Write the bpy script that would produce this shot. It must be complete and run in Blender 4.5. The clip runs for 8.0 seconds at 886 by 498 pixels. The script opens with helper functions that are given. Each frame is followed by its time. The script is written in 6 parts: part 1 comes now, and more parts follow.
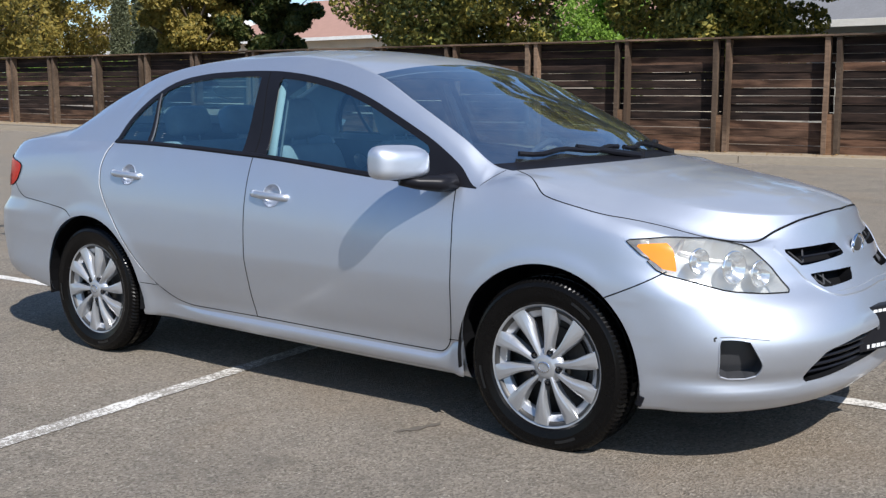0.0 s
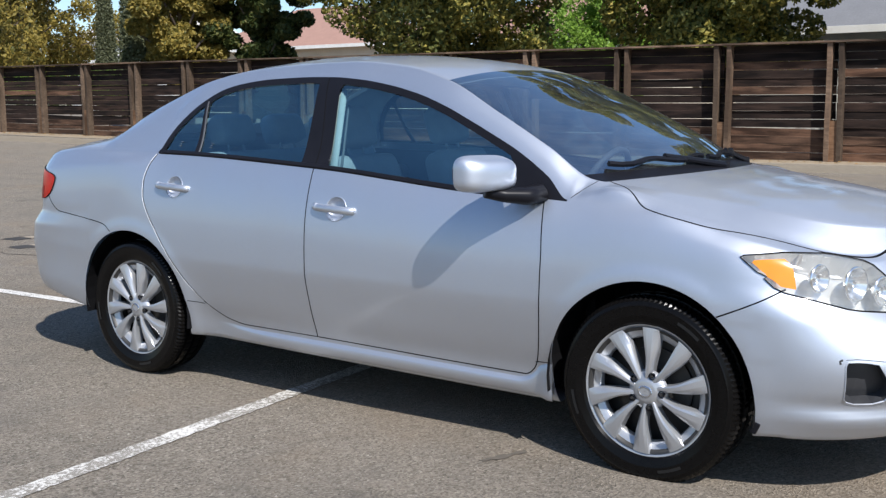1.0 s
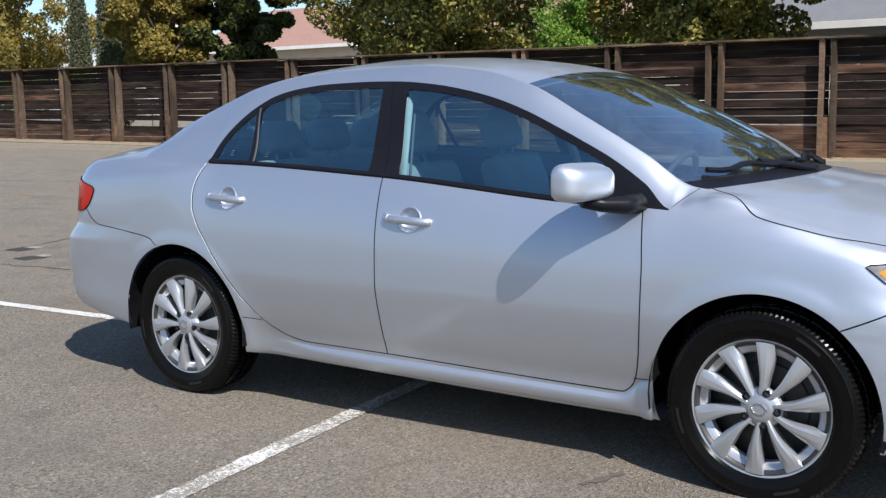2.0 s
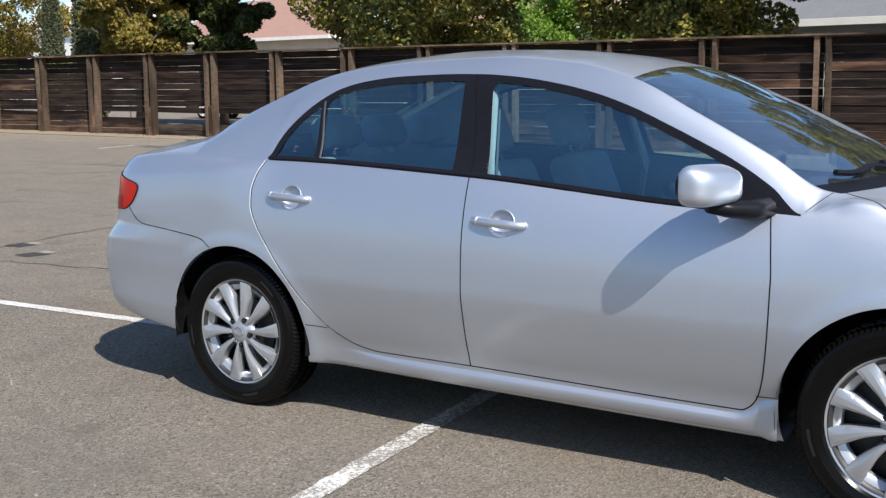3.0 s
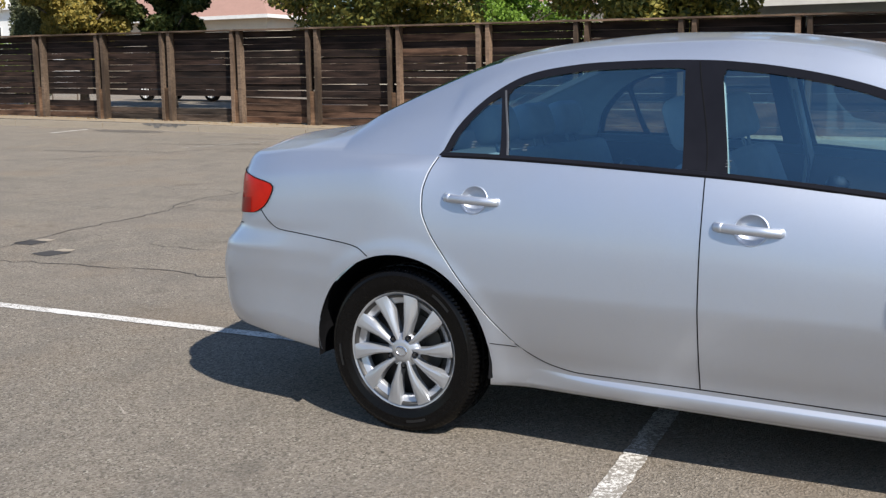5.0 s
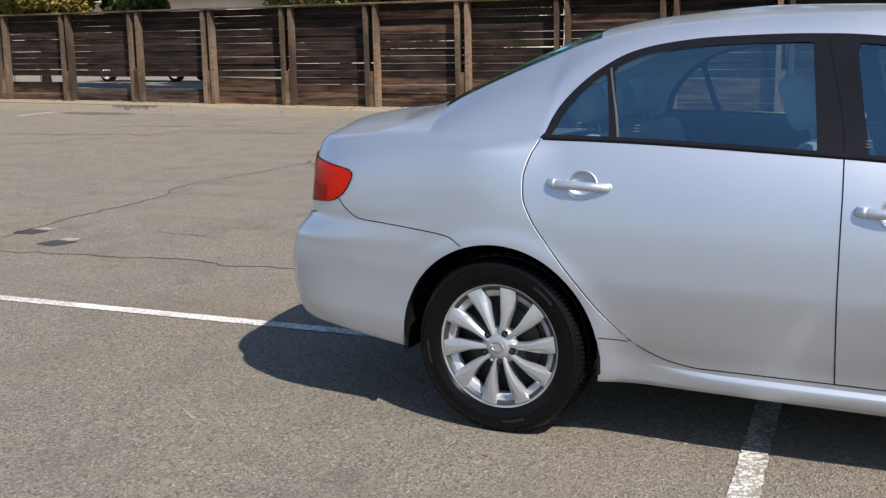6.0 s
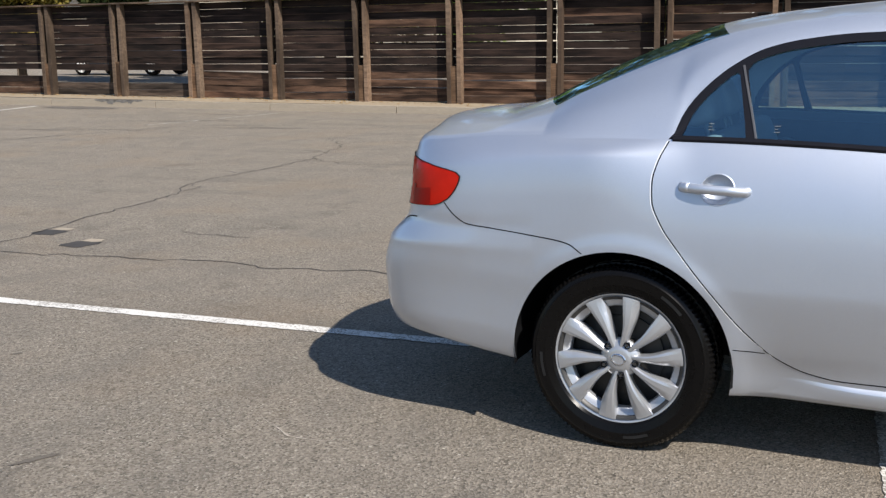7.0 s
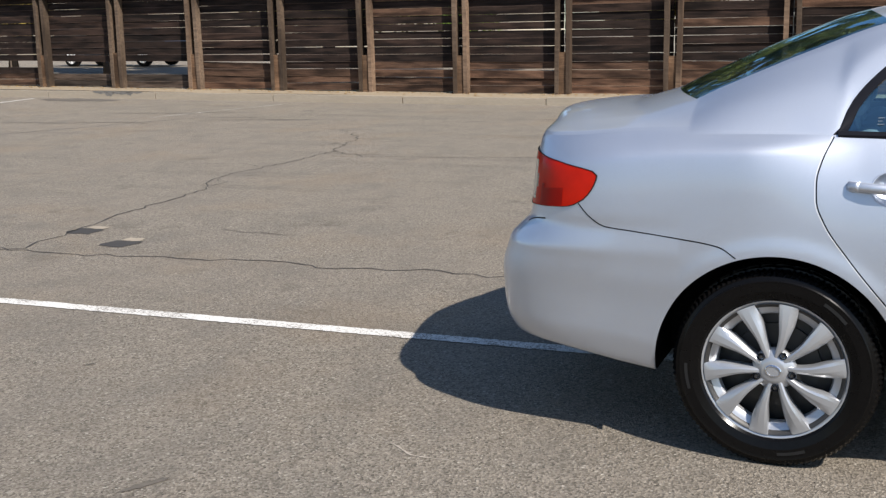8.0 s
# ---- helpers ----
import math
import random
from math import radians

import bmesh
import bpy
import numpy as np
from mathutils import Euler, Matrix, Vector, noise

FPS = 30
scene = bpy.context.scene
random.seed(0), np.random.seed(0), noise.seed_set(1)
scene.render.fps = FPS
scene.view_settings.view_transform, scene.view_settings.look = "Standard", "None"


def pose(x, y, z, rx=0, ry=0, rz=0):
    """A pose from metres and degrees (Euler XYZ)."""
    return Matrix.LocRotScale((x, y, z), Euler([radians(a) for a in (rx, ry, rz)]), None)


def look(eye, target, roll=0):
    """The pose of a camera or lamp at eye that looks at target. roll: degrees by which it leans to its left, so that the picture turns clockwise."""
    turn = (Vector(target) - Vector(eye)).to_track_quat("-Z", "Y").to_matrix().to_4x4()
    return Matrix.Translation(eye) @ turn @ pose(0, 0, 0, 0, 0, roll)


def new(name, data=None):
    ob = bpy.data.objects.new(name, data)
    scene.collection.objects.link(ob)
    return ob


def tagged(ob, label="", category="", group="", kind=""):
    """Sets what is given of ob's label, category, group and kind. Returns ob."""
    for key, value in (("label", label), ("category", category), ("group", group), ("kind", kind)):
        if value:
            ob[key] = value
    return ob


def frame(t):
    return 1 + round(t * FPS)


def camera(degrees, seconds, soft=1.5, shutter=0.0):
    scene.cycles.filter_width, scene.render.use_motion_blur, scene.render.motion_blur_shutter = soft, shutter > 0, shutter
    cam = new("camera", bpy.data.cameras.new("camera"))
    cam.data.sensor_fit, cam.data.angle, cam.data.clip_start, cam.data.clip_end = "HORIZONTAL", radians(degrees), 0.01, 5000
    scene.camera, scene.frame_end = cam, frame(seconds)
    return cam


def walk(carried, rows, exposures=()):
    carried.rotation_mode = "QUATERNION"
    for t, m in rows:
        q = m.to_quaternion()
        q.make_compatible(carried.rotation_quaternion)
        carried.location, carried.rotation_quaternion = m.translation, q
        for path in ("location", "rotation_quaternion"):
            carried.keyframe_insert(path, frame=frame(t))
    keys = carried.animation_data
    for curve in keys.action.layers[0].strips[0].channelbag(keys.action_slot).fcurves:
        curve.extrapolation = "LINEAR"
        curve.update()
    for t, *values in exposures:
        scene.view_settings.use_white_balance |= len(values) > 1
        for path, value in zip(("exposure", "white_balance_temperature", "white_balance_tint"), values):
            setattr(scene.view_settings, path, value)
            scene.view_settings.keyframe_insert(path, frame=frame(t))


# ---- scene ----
cam = camera(45.2, 8.0, soft=1.35)
PATH = [
    (0, (3.198, -3.982, 1.251), (2.011, -2.397, 0.968), -0.1),
    (0.5, (2.969, -3.982, 1.246), (1.797, -2.384, 0.975), -0.4),
    (1, (2.756, -4.004, 1.248), (1.596, -2.398, 0.98), -0.3),
    (1.5, (2.515, -4.038, 1.267), (1.384, -2.41, 1.002), -0.7),
    (1.7, (2.44, -4.064, 1.271), (1.313, -2.433, 1.004), -0.9),
    (3, (1.788, -4.08, 1.281), (0.719, -2.413, 0.999), -0.4),
    (3.5, (1.524, -4.139, 1.291), (0.491, -2.449, 1.012), -0.4),
    (4, (1.261, -4.143, 1.289), (0.249, -2.441, 1.012), -0.5),
    (4.5, (0.987, -4.151, 1.312), (-0.001, -2.437, 1.018), -0.3),
    (6, (0.146, -4.16, 1.323), (-0.734, -2.401, 0.963), -1.0),
    (6.5, (-0.1, -4.162, 1.323), (-0.959, -2.392, 0.959), -0.5),
    (7, (-0.394, -4.188, 1.34), (-1.22, -2.404, 0.967), -0.9),
    (7.5, (-0.659, -4.165, 1.334), (-1.46, -2.373, 0.952), -0.9),
    (8, (-0.945, -4.154, 1.352), (-1.742, -2.362, 0.959), -1.2),
]
walk(cam, [(t, look(eye, target, roll)) for t, eye, target, roll in PATH], [(0, 0.44, 6130, 10), (1.5, 0.46, 6130, 10), (3, 0.49, 6250, 10), (4.5, 0.52, 6340, 10), (6, 0.52, 6430, 10), (8, 0.52, 6470, 10)])

SUN_DIR = Vector((0.82, -0.49, 1.0)).normalized()  # towards the sun
world = bpy.data.worlds.new("world")
scene.world = world
world.use_nodes = True
wn = world.node_tree.nodes
sky = wn.new("ShaderNodeTexSky")
sky.sky_type = "NISHITA"
sky.sun_disc = False
sky.sun_elevation = math.asin(SUN_DIR.z)
sky.sun_rotation = math.atan2(SUN_DIR.x, SUN_DIR.y)
sky.altitude = 50
sky.air_density = 1.0
sky.dust_density = 0.4
sky.ozone_density = 3.5
wn["Background"].inputs["Strength"].default_value = 0.105
world.node_tree.links.new(sky.outputs["Color"], wn["Background"].inputs["Color"])
sun = bpy.data.lights.new("sun", "SUN")
sun.energy, sun.angle, sun.color = 4.85, radians(0.55), (1.0, 0.94, 0.86)
new("sun", sun).matrix_world = look(SUN_DIR * 60, (0, 0, 0))

# ---- materials ----
def material(name):
    m = bpy.data.materials.new(name)
    m.use_nodes = True
    return m, m.node_tree.nodes, m.node_tree.links, m.node_tree.nodes["Principled BSDF"]


def node(nodes, kind, **values):
    n = nodes.new(kind)
    for key, value in values.items():
        n.inputs[key].default_value = value
    return n


def ramp(nodes, links, fac, stops):
    r = nodes.new("ShaderNodeValToRGB")
    while len(r.color_ramp.elements) < len(stops):
        r.color_ramp.elements.new(0.5)
    for e, (p, c) in zip(r.color_ramp.elements, stops):
        e.position = p
        e.color = (c, c, c, 1) if isinstance(c, float) else (*c, 1)
    links.new(fac, r.inputs["Fac"])
    return r.outputs["Color"]


def blend(nodes, links, fac, a, b, how="MIX"):
    """Mix two colours; each may be a socket or a tuple, fac a socket or a number."""
    n = nodes.new("ShaderNodeMix")
    n.data_type, n.blend_type = "RGBA", how
    for socket, value in ((n.inputs[0], fac), (n.inputs[6], a), (n.inputs[7], b)):
        if isinstance(value, bpy.types.NodeSocket):
            links.new(value, socket)
        else:
            socket.default_value = value if isinstance(value, (int, float)) else (*value, 1)
    return n.outputs[2]


def noise_of(nodes, links, scale, detail=4.0, rough=0.55, stretch=None, kind="Object"):
    co = nodes.new("ShaderNodeTexCoord").outputs[kind]
    if stretch:
        mp = nodes.new("ShaderNodeMapping")
        mp.inputs["Scale"].default_value = stretch
        links.new(co, mp.inputs["Vector"])
        co = mp.outputs["Vector"]
    n = node(nodes, "ShaderNodeTexNoise", Scale=scale, Detail=detail, Roughness=rough)
    links.new(co, n.inputs["Vector"])
    return n.outputs["Fac"]


def bump(nodes, links, bsdf, height, strength=0.3, distance=0.01):
    b = node(nodes, "ShaderNodeBump", Strength=strength, Distance=distance)
    links.new(height, b.inputs["Height"])
    links.new(b.outputs["Normal"], bsdf.inputs["Normal"])


def simple(name, colour, rough=0.5, metal=0.0, vary=0.15, scale=20.0, coat=0.0, relief=0.0, spec=0.5):
    """A plain coat with grain and slow variation."""
    m, n, l, b = material(name)
    lo = tuple(c * (1 - vary) for c in colour)
    hi = tuple(min(1, c * (1 + vary)) for c in colour)
    f1 = noise_of(n, l, scale)
    f2 = noise_of(n, l, scale * 0.13, 3)
    c = blend(n, l, f1, lo, hi)
    c = blend(n, l, ramp(n, l, f2, [(0.35, 0.0), (0.7, 0.5)]), c, tuple(x * 0.8 for x in colour))
    l.new(c, b.inputs["Base Color"])
    b.inputs["Roughness"].default_value, b.inputs["Metallic"].default_value = rough, metal
    b.inputs["Coat Weight"].default_value, b.inputs["Coat Roughness"].default_value = coat, 0.04
    b.inputs["Specular IOR Level"].default_value = spec
    if relief:
        bump(n, l, b, f1, relief, 0.004)
    return m


def car_paint():
    m, n, l, b = material("silver_metallic_paint")
    flake = noise_of(n, l, 1500, 1)
    dust = noise_of(n, l, 3.0, 5)
    c = blend(n, l, ramp(n, l, flake, [(0.35, 0.0), (0.65, 1.0)]), (0.480, 0.512, 0.578), (0.622, 0.658, 0.726))
    c = blend(n, l, ramp(n, l, dust, [(0.45, 0.0), (0.8, 0.15)]), c, (0.48, 0.45, 0.40))
    # dust settled on the upward faces, thinner where hands and cloths have been
    geo = n.new("ShaderNodeNewGeometry")
    sep = n.new("ShaderNodeSeparateXYZ")
    l.new(geo.outputs["Normal"], sep.inputs[0])
    lying = ramp(n, l, sep.outputs["Z"], [(0.80, 0.0), (0.985, 1.0)])
    film = n.new("ShaderNodeMath")
    film.operation = "MULTIPLY"
    l.new(lying, film.inputs[0])
    l.new(ramp(n, l, noise_of(n, l, 5.0, 6, 0.65), [(0.30, 0.20), (0.70, 0.29)]), film.inputs[1])
    c = blend(n, l, film.outputs[0], c, (0.62, 0.605, 0.57))
    # two lobes: fine flakes that mirror softly, and coarse ones that spread the sun
    wide = n.new("ShaderNodeBsdfPrincipled")
    for lobe, low, high in ((b, 0.48, 0.52), (wide, 0.62, 0.65)):
        l.new(c, lobe.inputs["Base Color"])
        for name, full, less in (("Metallic", 0.90, -0.90), ("Coat Weight", 1.0, -0.4)):
            m1 = n.new("ShaderNodeMath")
            m1.operation = "MULTIPLY_ADD"
            l.new(film.outputs[0], m1.inputs[0])
            m1.inputs[1].default_value, m1.inputs[2].default_value = less, full
            l.new(m1.outputs[0], lobe.inputs[name])
        l.new(ramp(n, l, dust, [(0.3, low), (0.8, high)]), lobe.inputs["Roughness"])
        lobe.inputs["Coat IOR"].default_value = 1.5
        lobe.inputs["Coat Roughness"].default_value = 0.09
    mix = n.new("ShaderNodeMixShader")
    mix.inputs[0].default_value = 0.10
    l.new(b.outputs[0], mix.inputs[1])
    l.new(wide.outputs[0], mix.inputs[2])
    l.new(mix.outputs[0], n["Material Output"].inputs["Surface"])
    return m


def glass(name, tint, rough=0.0, reflect=(1.0, 1.0, 1.0), straight=0.08, haze=0.0):
    """Thin tinted pane: sees through, with gloss that grows towards grazing angles."""
    m, n, l, b = material(name)
    n.remove(b)
    see = node(n, "ShaderNodeBsdfTransparent", Color=(*tint, 1))
    gloss = node(n, "ShaderNodeBsdfGlossy", Color=(*reflect, 1), Roughness=rough)
    lw = node(n, "ShaderNodeLayerWeight", Blend=0.5)
    steep = n.new("ShaderNodeMath")
    steep.operation = "POWER"
    steep.inputs[1].default_value = 4.0
    l.new(lw.outputs["Facing"], steep.inputs[0])
    fr = n.new("ShaderNodeMath")
    fr.operation = "MULTIPLY_ADD"
    fr.inputs[1].default_value, fr.inputs[2].default_value = 0.95 - straight, straight
    l.new(steep.outputs[0], fr.inputs[0])
    mix = n.new("ShaderNodeMixShader")
    l.new(fr.outputs[0], mix.inputs[0])
    l.new(see.outputs[0], mix.inputs[1])
    l.new(gloss.outputs[0], mix.inputs[2])
    out = mix.outputs[0]
    if haze:
        film = node(n, "ShaderNodeBsdfDiffuse", Color=(0.78, 0.77, 0.72, 1))
        veil = n.new("ShaderNodeMixShader")
        l.new(ramp(n, l, noise_of(n, l, 14, 4), [(0.3, haze * 0.4), (0.75, haze * 1.4)]), veil.inputs[0])
        l.new(out, veil.inputs[1])
        l.new(film.outputs[0], veil.inputs[2])
        out = veil.outputs[0]
    l.new(out, n["Material Output"].inputs["Surface"])
    return m


def asphalt():
    m, n, l, b = material("weathered_asphalt")
    co = n.new("ShaderNodeTexCoord").outputs["Object"]
    fine = noise_of(n, l, 260, 3, 0.7)
    mid = noise_of(n, l, 9, 5, 0.6)
    big = noise_of(n, l, 0.45, 5, 0.6)
    vor = node(n, "ShaderNodeTexVoronoi", Scale=125.0)
    l.new(co, vor.inputs["Vector"])
    stone = ramp(n, l, vor.outputs["Color"], [(0.0, (0.035, 0.030, 0.023)), (0.14, (0.115, 0.099, 0.078)), (0.44, (0.245, 0.211, 0.167)), (0.84, (0.370, 0.322, 0.260)), (0.97, (0.56, 0.51, 0.43))])
    c = blend(n, l, ramp(n, l, fine, [(0.44, 0.0), (0.70, 0.40)]), stone, (0.115, 0.100, 0.077))
    c = blend(n, l, ramp(n, l, mid, [(0.42, 0.0), (0.75, 0.24)]), c, (0.228, 0.192, 0.152))
    c = blend(n, l, ramp(n, l, big, [(0.40, 0.0), (0.72, 0.36)]), c, (0.262, 0.220, 0.174))
    spots = noise_of(n, l, 1.7, 6, 0.65)
    c = blend(n, l, ramp(n, l, spots, [(0.58, 0.0), (0.74, 0.55)]), c, (0.085, 0.075, 0.062))
    streak = noise_of(n, l, 0.9, 5, 0.6, (0.25, 2.2, 1.0))
    c = blend(n, l, ramp(n, l, streak, [(0.54, 0.0), (0.72, 0.32)]), c, (0.115, 0.10, 0.08))
    smudge = noise_of(n, l, 2.4, 4, 0.6, (1.0, 0.6, 1.0))
    c = blend(n, l, ramp(n, l, smudge, [(0.45, 0.0), (0.66, 0.30)]), c, (0.150, 0.135, 0.116))
    rust = noise_of(n, l, 0.7, 4, 0.6)
    c = blend(n, l, ramp(n, l, rust, [(0.52, 0.0), (0.70, 0.25)]), c, (0.29, 0.205, 0.125))
    pebble = node(n, "ShaderNodeTexVoronoi", Scale=26.0)
    l.new(co, pebble.inputs["Vector"])
    c = blend(n, l, ramp(n, l, pebble.outputs["Distance"], [(0.07, 0.8), (0.10, 0.0)]), c, ramp(n, l, pebble.outputs["Color"], [(0.35, (0.045, 0.04, 0.034)), (0.55, (0.20, 0.17, 0.14)), (0.8, (0.48, 0.43, 0.36))]))
    l.new(c, b.inputs["Base Color"])
    b.inputs["Roughness"].default_value = 0.92
    b.inputs["Specular IOR Level"].default_value = 0.25
    mixh = n.new("ShaderNodeMath")
    mixh.operation = "ADD"
    l.new(vor.outputs["Distance"], mixh.inputs[0])
    l.new(fine, mixh.inputs[1])
    bump(n, l, b, mixh.outputs[0], 0.9, 0.008)
    return m


def road_paint(name, start, soft):
    m, n, l, b = material(name)
    wear = noise_of(n, l, 75, 5, 0.75)
    slow = noise_of(n, l, 3.1, 4)
    mask = blend(n, l, 0.5, wear, slow, "ADD")
    worn = ramp(n, l, mask, [(start, 0.0), (start + soft, 0.92)])
    c = blend(n, l, worn, (0.63, 0.605, 0.56), (0.19, 0.168, 0.138))
    l.new(c, b.inputs["Base Color"])
    b.inputs["Roughness"].default_value = 0.8
    bump(n, l, b, noise_of(n, l, 170, 3), 0.35, 0.004)
    return m


def wood(name, dark, light, amount=1.0, edge=None):
    m, n, l, b = material(name)
    info = n.new("ShaderNodeObjectInfo")
    co = n.new("ShaderNodeTexCoord").outputs["Object"]
    shift = n.new("ShaderNodeVectorMath")
    shift.operation = "SCALE"
    comb = n.new("ShaderNodeCombineXYZ")
    for k in range(3):
        l.new(info.outputs["Random"], comb.inputs[k])
    l.new(comb.outputs[0], shift.inputs[0])
    shift.inputs["Scale"].default_value = 37.0
    add = n.new("ShaderNodeVectorMath")
    l.new(co, add.inputs[0])
    l.new(shift.outputs[0], add.inputs[1])
    mp = n.new("ShaderNodeMapping")
    mp.inputs["Scale"].default_value = (0.9, 6.0, 14.0)
    l.new(add.outputs[0], mp.inputs["Vector"])
    grain = node(n, "ShaderNodeTexNoise", Scale=3.0, Detail=7.0, Roughness=0.7)
    l.new(mp.outputs["Vector"], grain.inputs["Vector"])
    blot = node(n, "ShaderNodeTexNoise", Scale=1.3, Detail=4.0)
    l.new(add.outputs[0], blot.inputs["Vector"])
    c = ramp(n, l, grain.outputs["Fac"], [(0.30, dark), (0.72, light)])
    c = blend(n, l, ramp(n, l, blot.outputs["Fac"], [(0.38, 0.0), (0.62, 0.85)]), c, tuple(x * 0.45 for x in dark))
    if edge:
        sep = n.new("ShaderNodeSeparateXYZ")
        l.new(co, sep.inputs[0])
        away = n.new("ShaderNodeMath")
        away.operation = "ABSOLUTE"
        l.new(sep.outputs["Z"], away.inputs[0])
        ragged = n.new("ShaderNodeMath")
        ragged.operation = "MULTIPLY_ADD"
        ragged.inputs[1].default_value = 0.14
        l.new(grain.outputs["Fac"], ragged.inputs[0])
        l.new(away.outputs[0], ragged.inputs[2])
        c = blend(n, l, ramp(n, l, ragged.outputs[0], [(0.53, 0.0), (0.575, 0.75)]), c, edge)
    tone = ramp(n, l, info.outputs["Random"], [(0.0, (0.62, 0.6, 0.58)), (0.5, (1.0, 0.97, 0.94)), (1.0, (1.35, 1.22, 1.12))])
    c = blend(n, l, amount, c, tone, "MULTIPLY")
    l.new(c, b.inputs["Base Color"])
    b.inputs["Roughness"].default_value = 0.85
    b.inputs["Specular IOR Level"].default_value = 0.2
    bump(n, l, b, grain.outputs["Fac"], 0.6, 0.01)
    return m


def leaves(name, a, b_, c_):
    m, n, l, b = material(name)
    geo = n.new("ShaderNodeNewGeometry")
    c = ramp(n, l, geo.outputs["Random Per Island"], [(0.0, a), (0.5, b_), (1.0, c_)])
    l.new(c, b.inputs["Base Color"])
    b.inputs["Roughness"].default_value = 0.55
    b.inputs["Specular IOR Level"].default_value = 0.35
    tr = n.new("ShaderNodeBsdfTranslucent")
    l.new(c, tr.inputs["Color"])
    mix = n.new("ShaderNodeMixShader")
    mix.inputs[0].default_value = 0.35
    l.new(b.outputs[0], mix.inputs[1])
    l.new(tr.outputs[0], mix.inputs[2])
    l.new(mix.outputs[0], n["Material Output"].inputs["Surface"])
    return m


PAINT = car_paint()
GLASS = glass("tinted_side_glass", (0.68, 0.90, 0.95), 0.0, (0.60, 0.89, 1.0), 0.23)
WSHIELD = glass("windscreen_glass", (0.62, 0.75, 0.82), 0.0, (0.84, 0.94, 1.0), 0.50, 0.018)
LENS = glass("clear_lamp_lens", (0.95, 0.95, 0.93), 0.08, (1.0, 1.0, 1.0), 0.07, 0.09)
BLACK = simple("satin_black_trim", (0.010, 0.010, 0.013), 0.35, vary=0.25, spec=0.15)
GREYTRIM = simple("dark_grey_plastic", (0.060, 0.060, 0.066), 0.5, vary=0.2)
GAPDARK = simple("dark_panel_gap", (0.006, 0.006, 0.007), 0.8, spec=0.1)
# near-white colour standing in for sunlight on the rear door's edge
GAPLIGHT = simple("door_edge_highlight", (0.80, 0.80, 0.81), 0.4)
ETCH = simple("etched_glass_print", (0.30, 0.31, 0.32), 0.6)
RUBBER = simple("tyre_rubber", (0.0045, 0.0042, 0.0042), 0.22, vary=0.3, scale=60, relief=0.04, spec=0.14)
ALLOY = simple("silver_wheel_cover", (0.47, 0.48, 0.50), 0.33, metal=0.6, vary=0.06, coat=0.4)
STEEL = simple("dull_brake_steel", (0.07, 0.068, 0.066), 0.5, metal=0.7)
CHROME = simple("chrome", (0.80, 0.81, 0.83), 0.08, metal=1.0, vary=0.04)
RED = simple("red_lamp_plastic", (0.44, 0.011, 0.003), 0.22, vary=0.35, scale=14, spec=0.12)
REDDEEP = simple("deep_red_lamp", (0.26, 0.005, 0.002), 0.3, spec=0.1)
AMBER = simple("amber_lamp_plastic", (0.80, 0.25, 0.008), 0.18, coat=1.0, vary=0.2, scale=10)
SEAT = simple("grey_seat_cloth", (0.34, 0.35, 0.365), 0.9, vary=0.15, scale=120, relief=0.2)
DASH = simple("dark_dashboard_vinyl", (0.11, 0.115, 0.12), 0.7, vary=0.2, scale=150, relief=0.1)
LINING = simple("pale_grey_headliner", (0.50, 0.50, 0.48), 0.9)
ASPHALT = asphalt()
ROADPAINT = road_paint("worn_white_road_paint", 0.76, 0.08)
ROADPAINT_OLD = road_paint("flaking_white_road_paint", 0.70, 0.06)
CONCRETE = simple("kerb_concrete", (0.34, 0.285, 0.215), 0.9, vary=0.3, scale=9, relief=0.4)
CRACK = simple("open_asphalt_crack", (0.052, 0.046, 0.040), 0.85, vary=0.4)
WOOD = wood("dark_stained_fence_board", (0.008, 0.0054, 0.0046), (0.058, 0.037, 0.029), edge=(0.14, 0.10, 0.08))
WOODPALE = wood("weathered_fence_board", (0.040, 0.022, 0.015), (0.21, 0.125, 0.082), edge=(0.27, 0.19, 0.135))
WOODGREY = wood("greyed_fence_board", (0.030, 0.023, 0.019), (0.125, 0.098, 0.078), edge=(0.20, 0.16, 0.13))
WOODPOST = wood("weathered_fence_post", (0.085, 0.060, 0.043), (0.24, 0.175, 0.125))

WOODBLOCK = wood("ruddy_fence_post_block", (0.085, 0.050, 0.030), (0.28, 0.175, 0.105))


# ---- building helpers ----
def part(name, bm, mat, parent=None, label="", smooth=False):
    """Link a bmesh as one mesh object under a thing or a part."""
    me = bpy.data.meshes.new(name)
    bm.to_mesh(me)
    bm.free()
    me.materials.append(mat)
    if smooth:
        me.polygons.foreach_set("use_smooth", [True] * len(me.polygons))
    ob = new(name, me)
    ob.parent = parent
    return tagged(ob, label)


def data_part(name, verts, faces, mat, parent=None, label="", smooth=False):
    me = bpy.data.meshes.new(name)
    me.from_pydata([tuple(v) for v in verts], [], [tuple(f) for f in faces])
    me.materials.append(mat)
    if smooth:
        me.polygons.foreach_set("use_smooth", [True] * len(me.polygons))
    ob = new(name, me)
    ob.parent = parent
    return tagged(ob, label)


def thing(name, label, category, group="", kind=""):
    return tagged(new(name), label, category, group, kind)


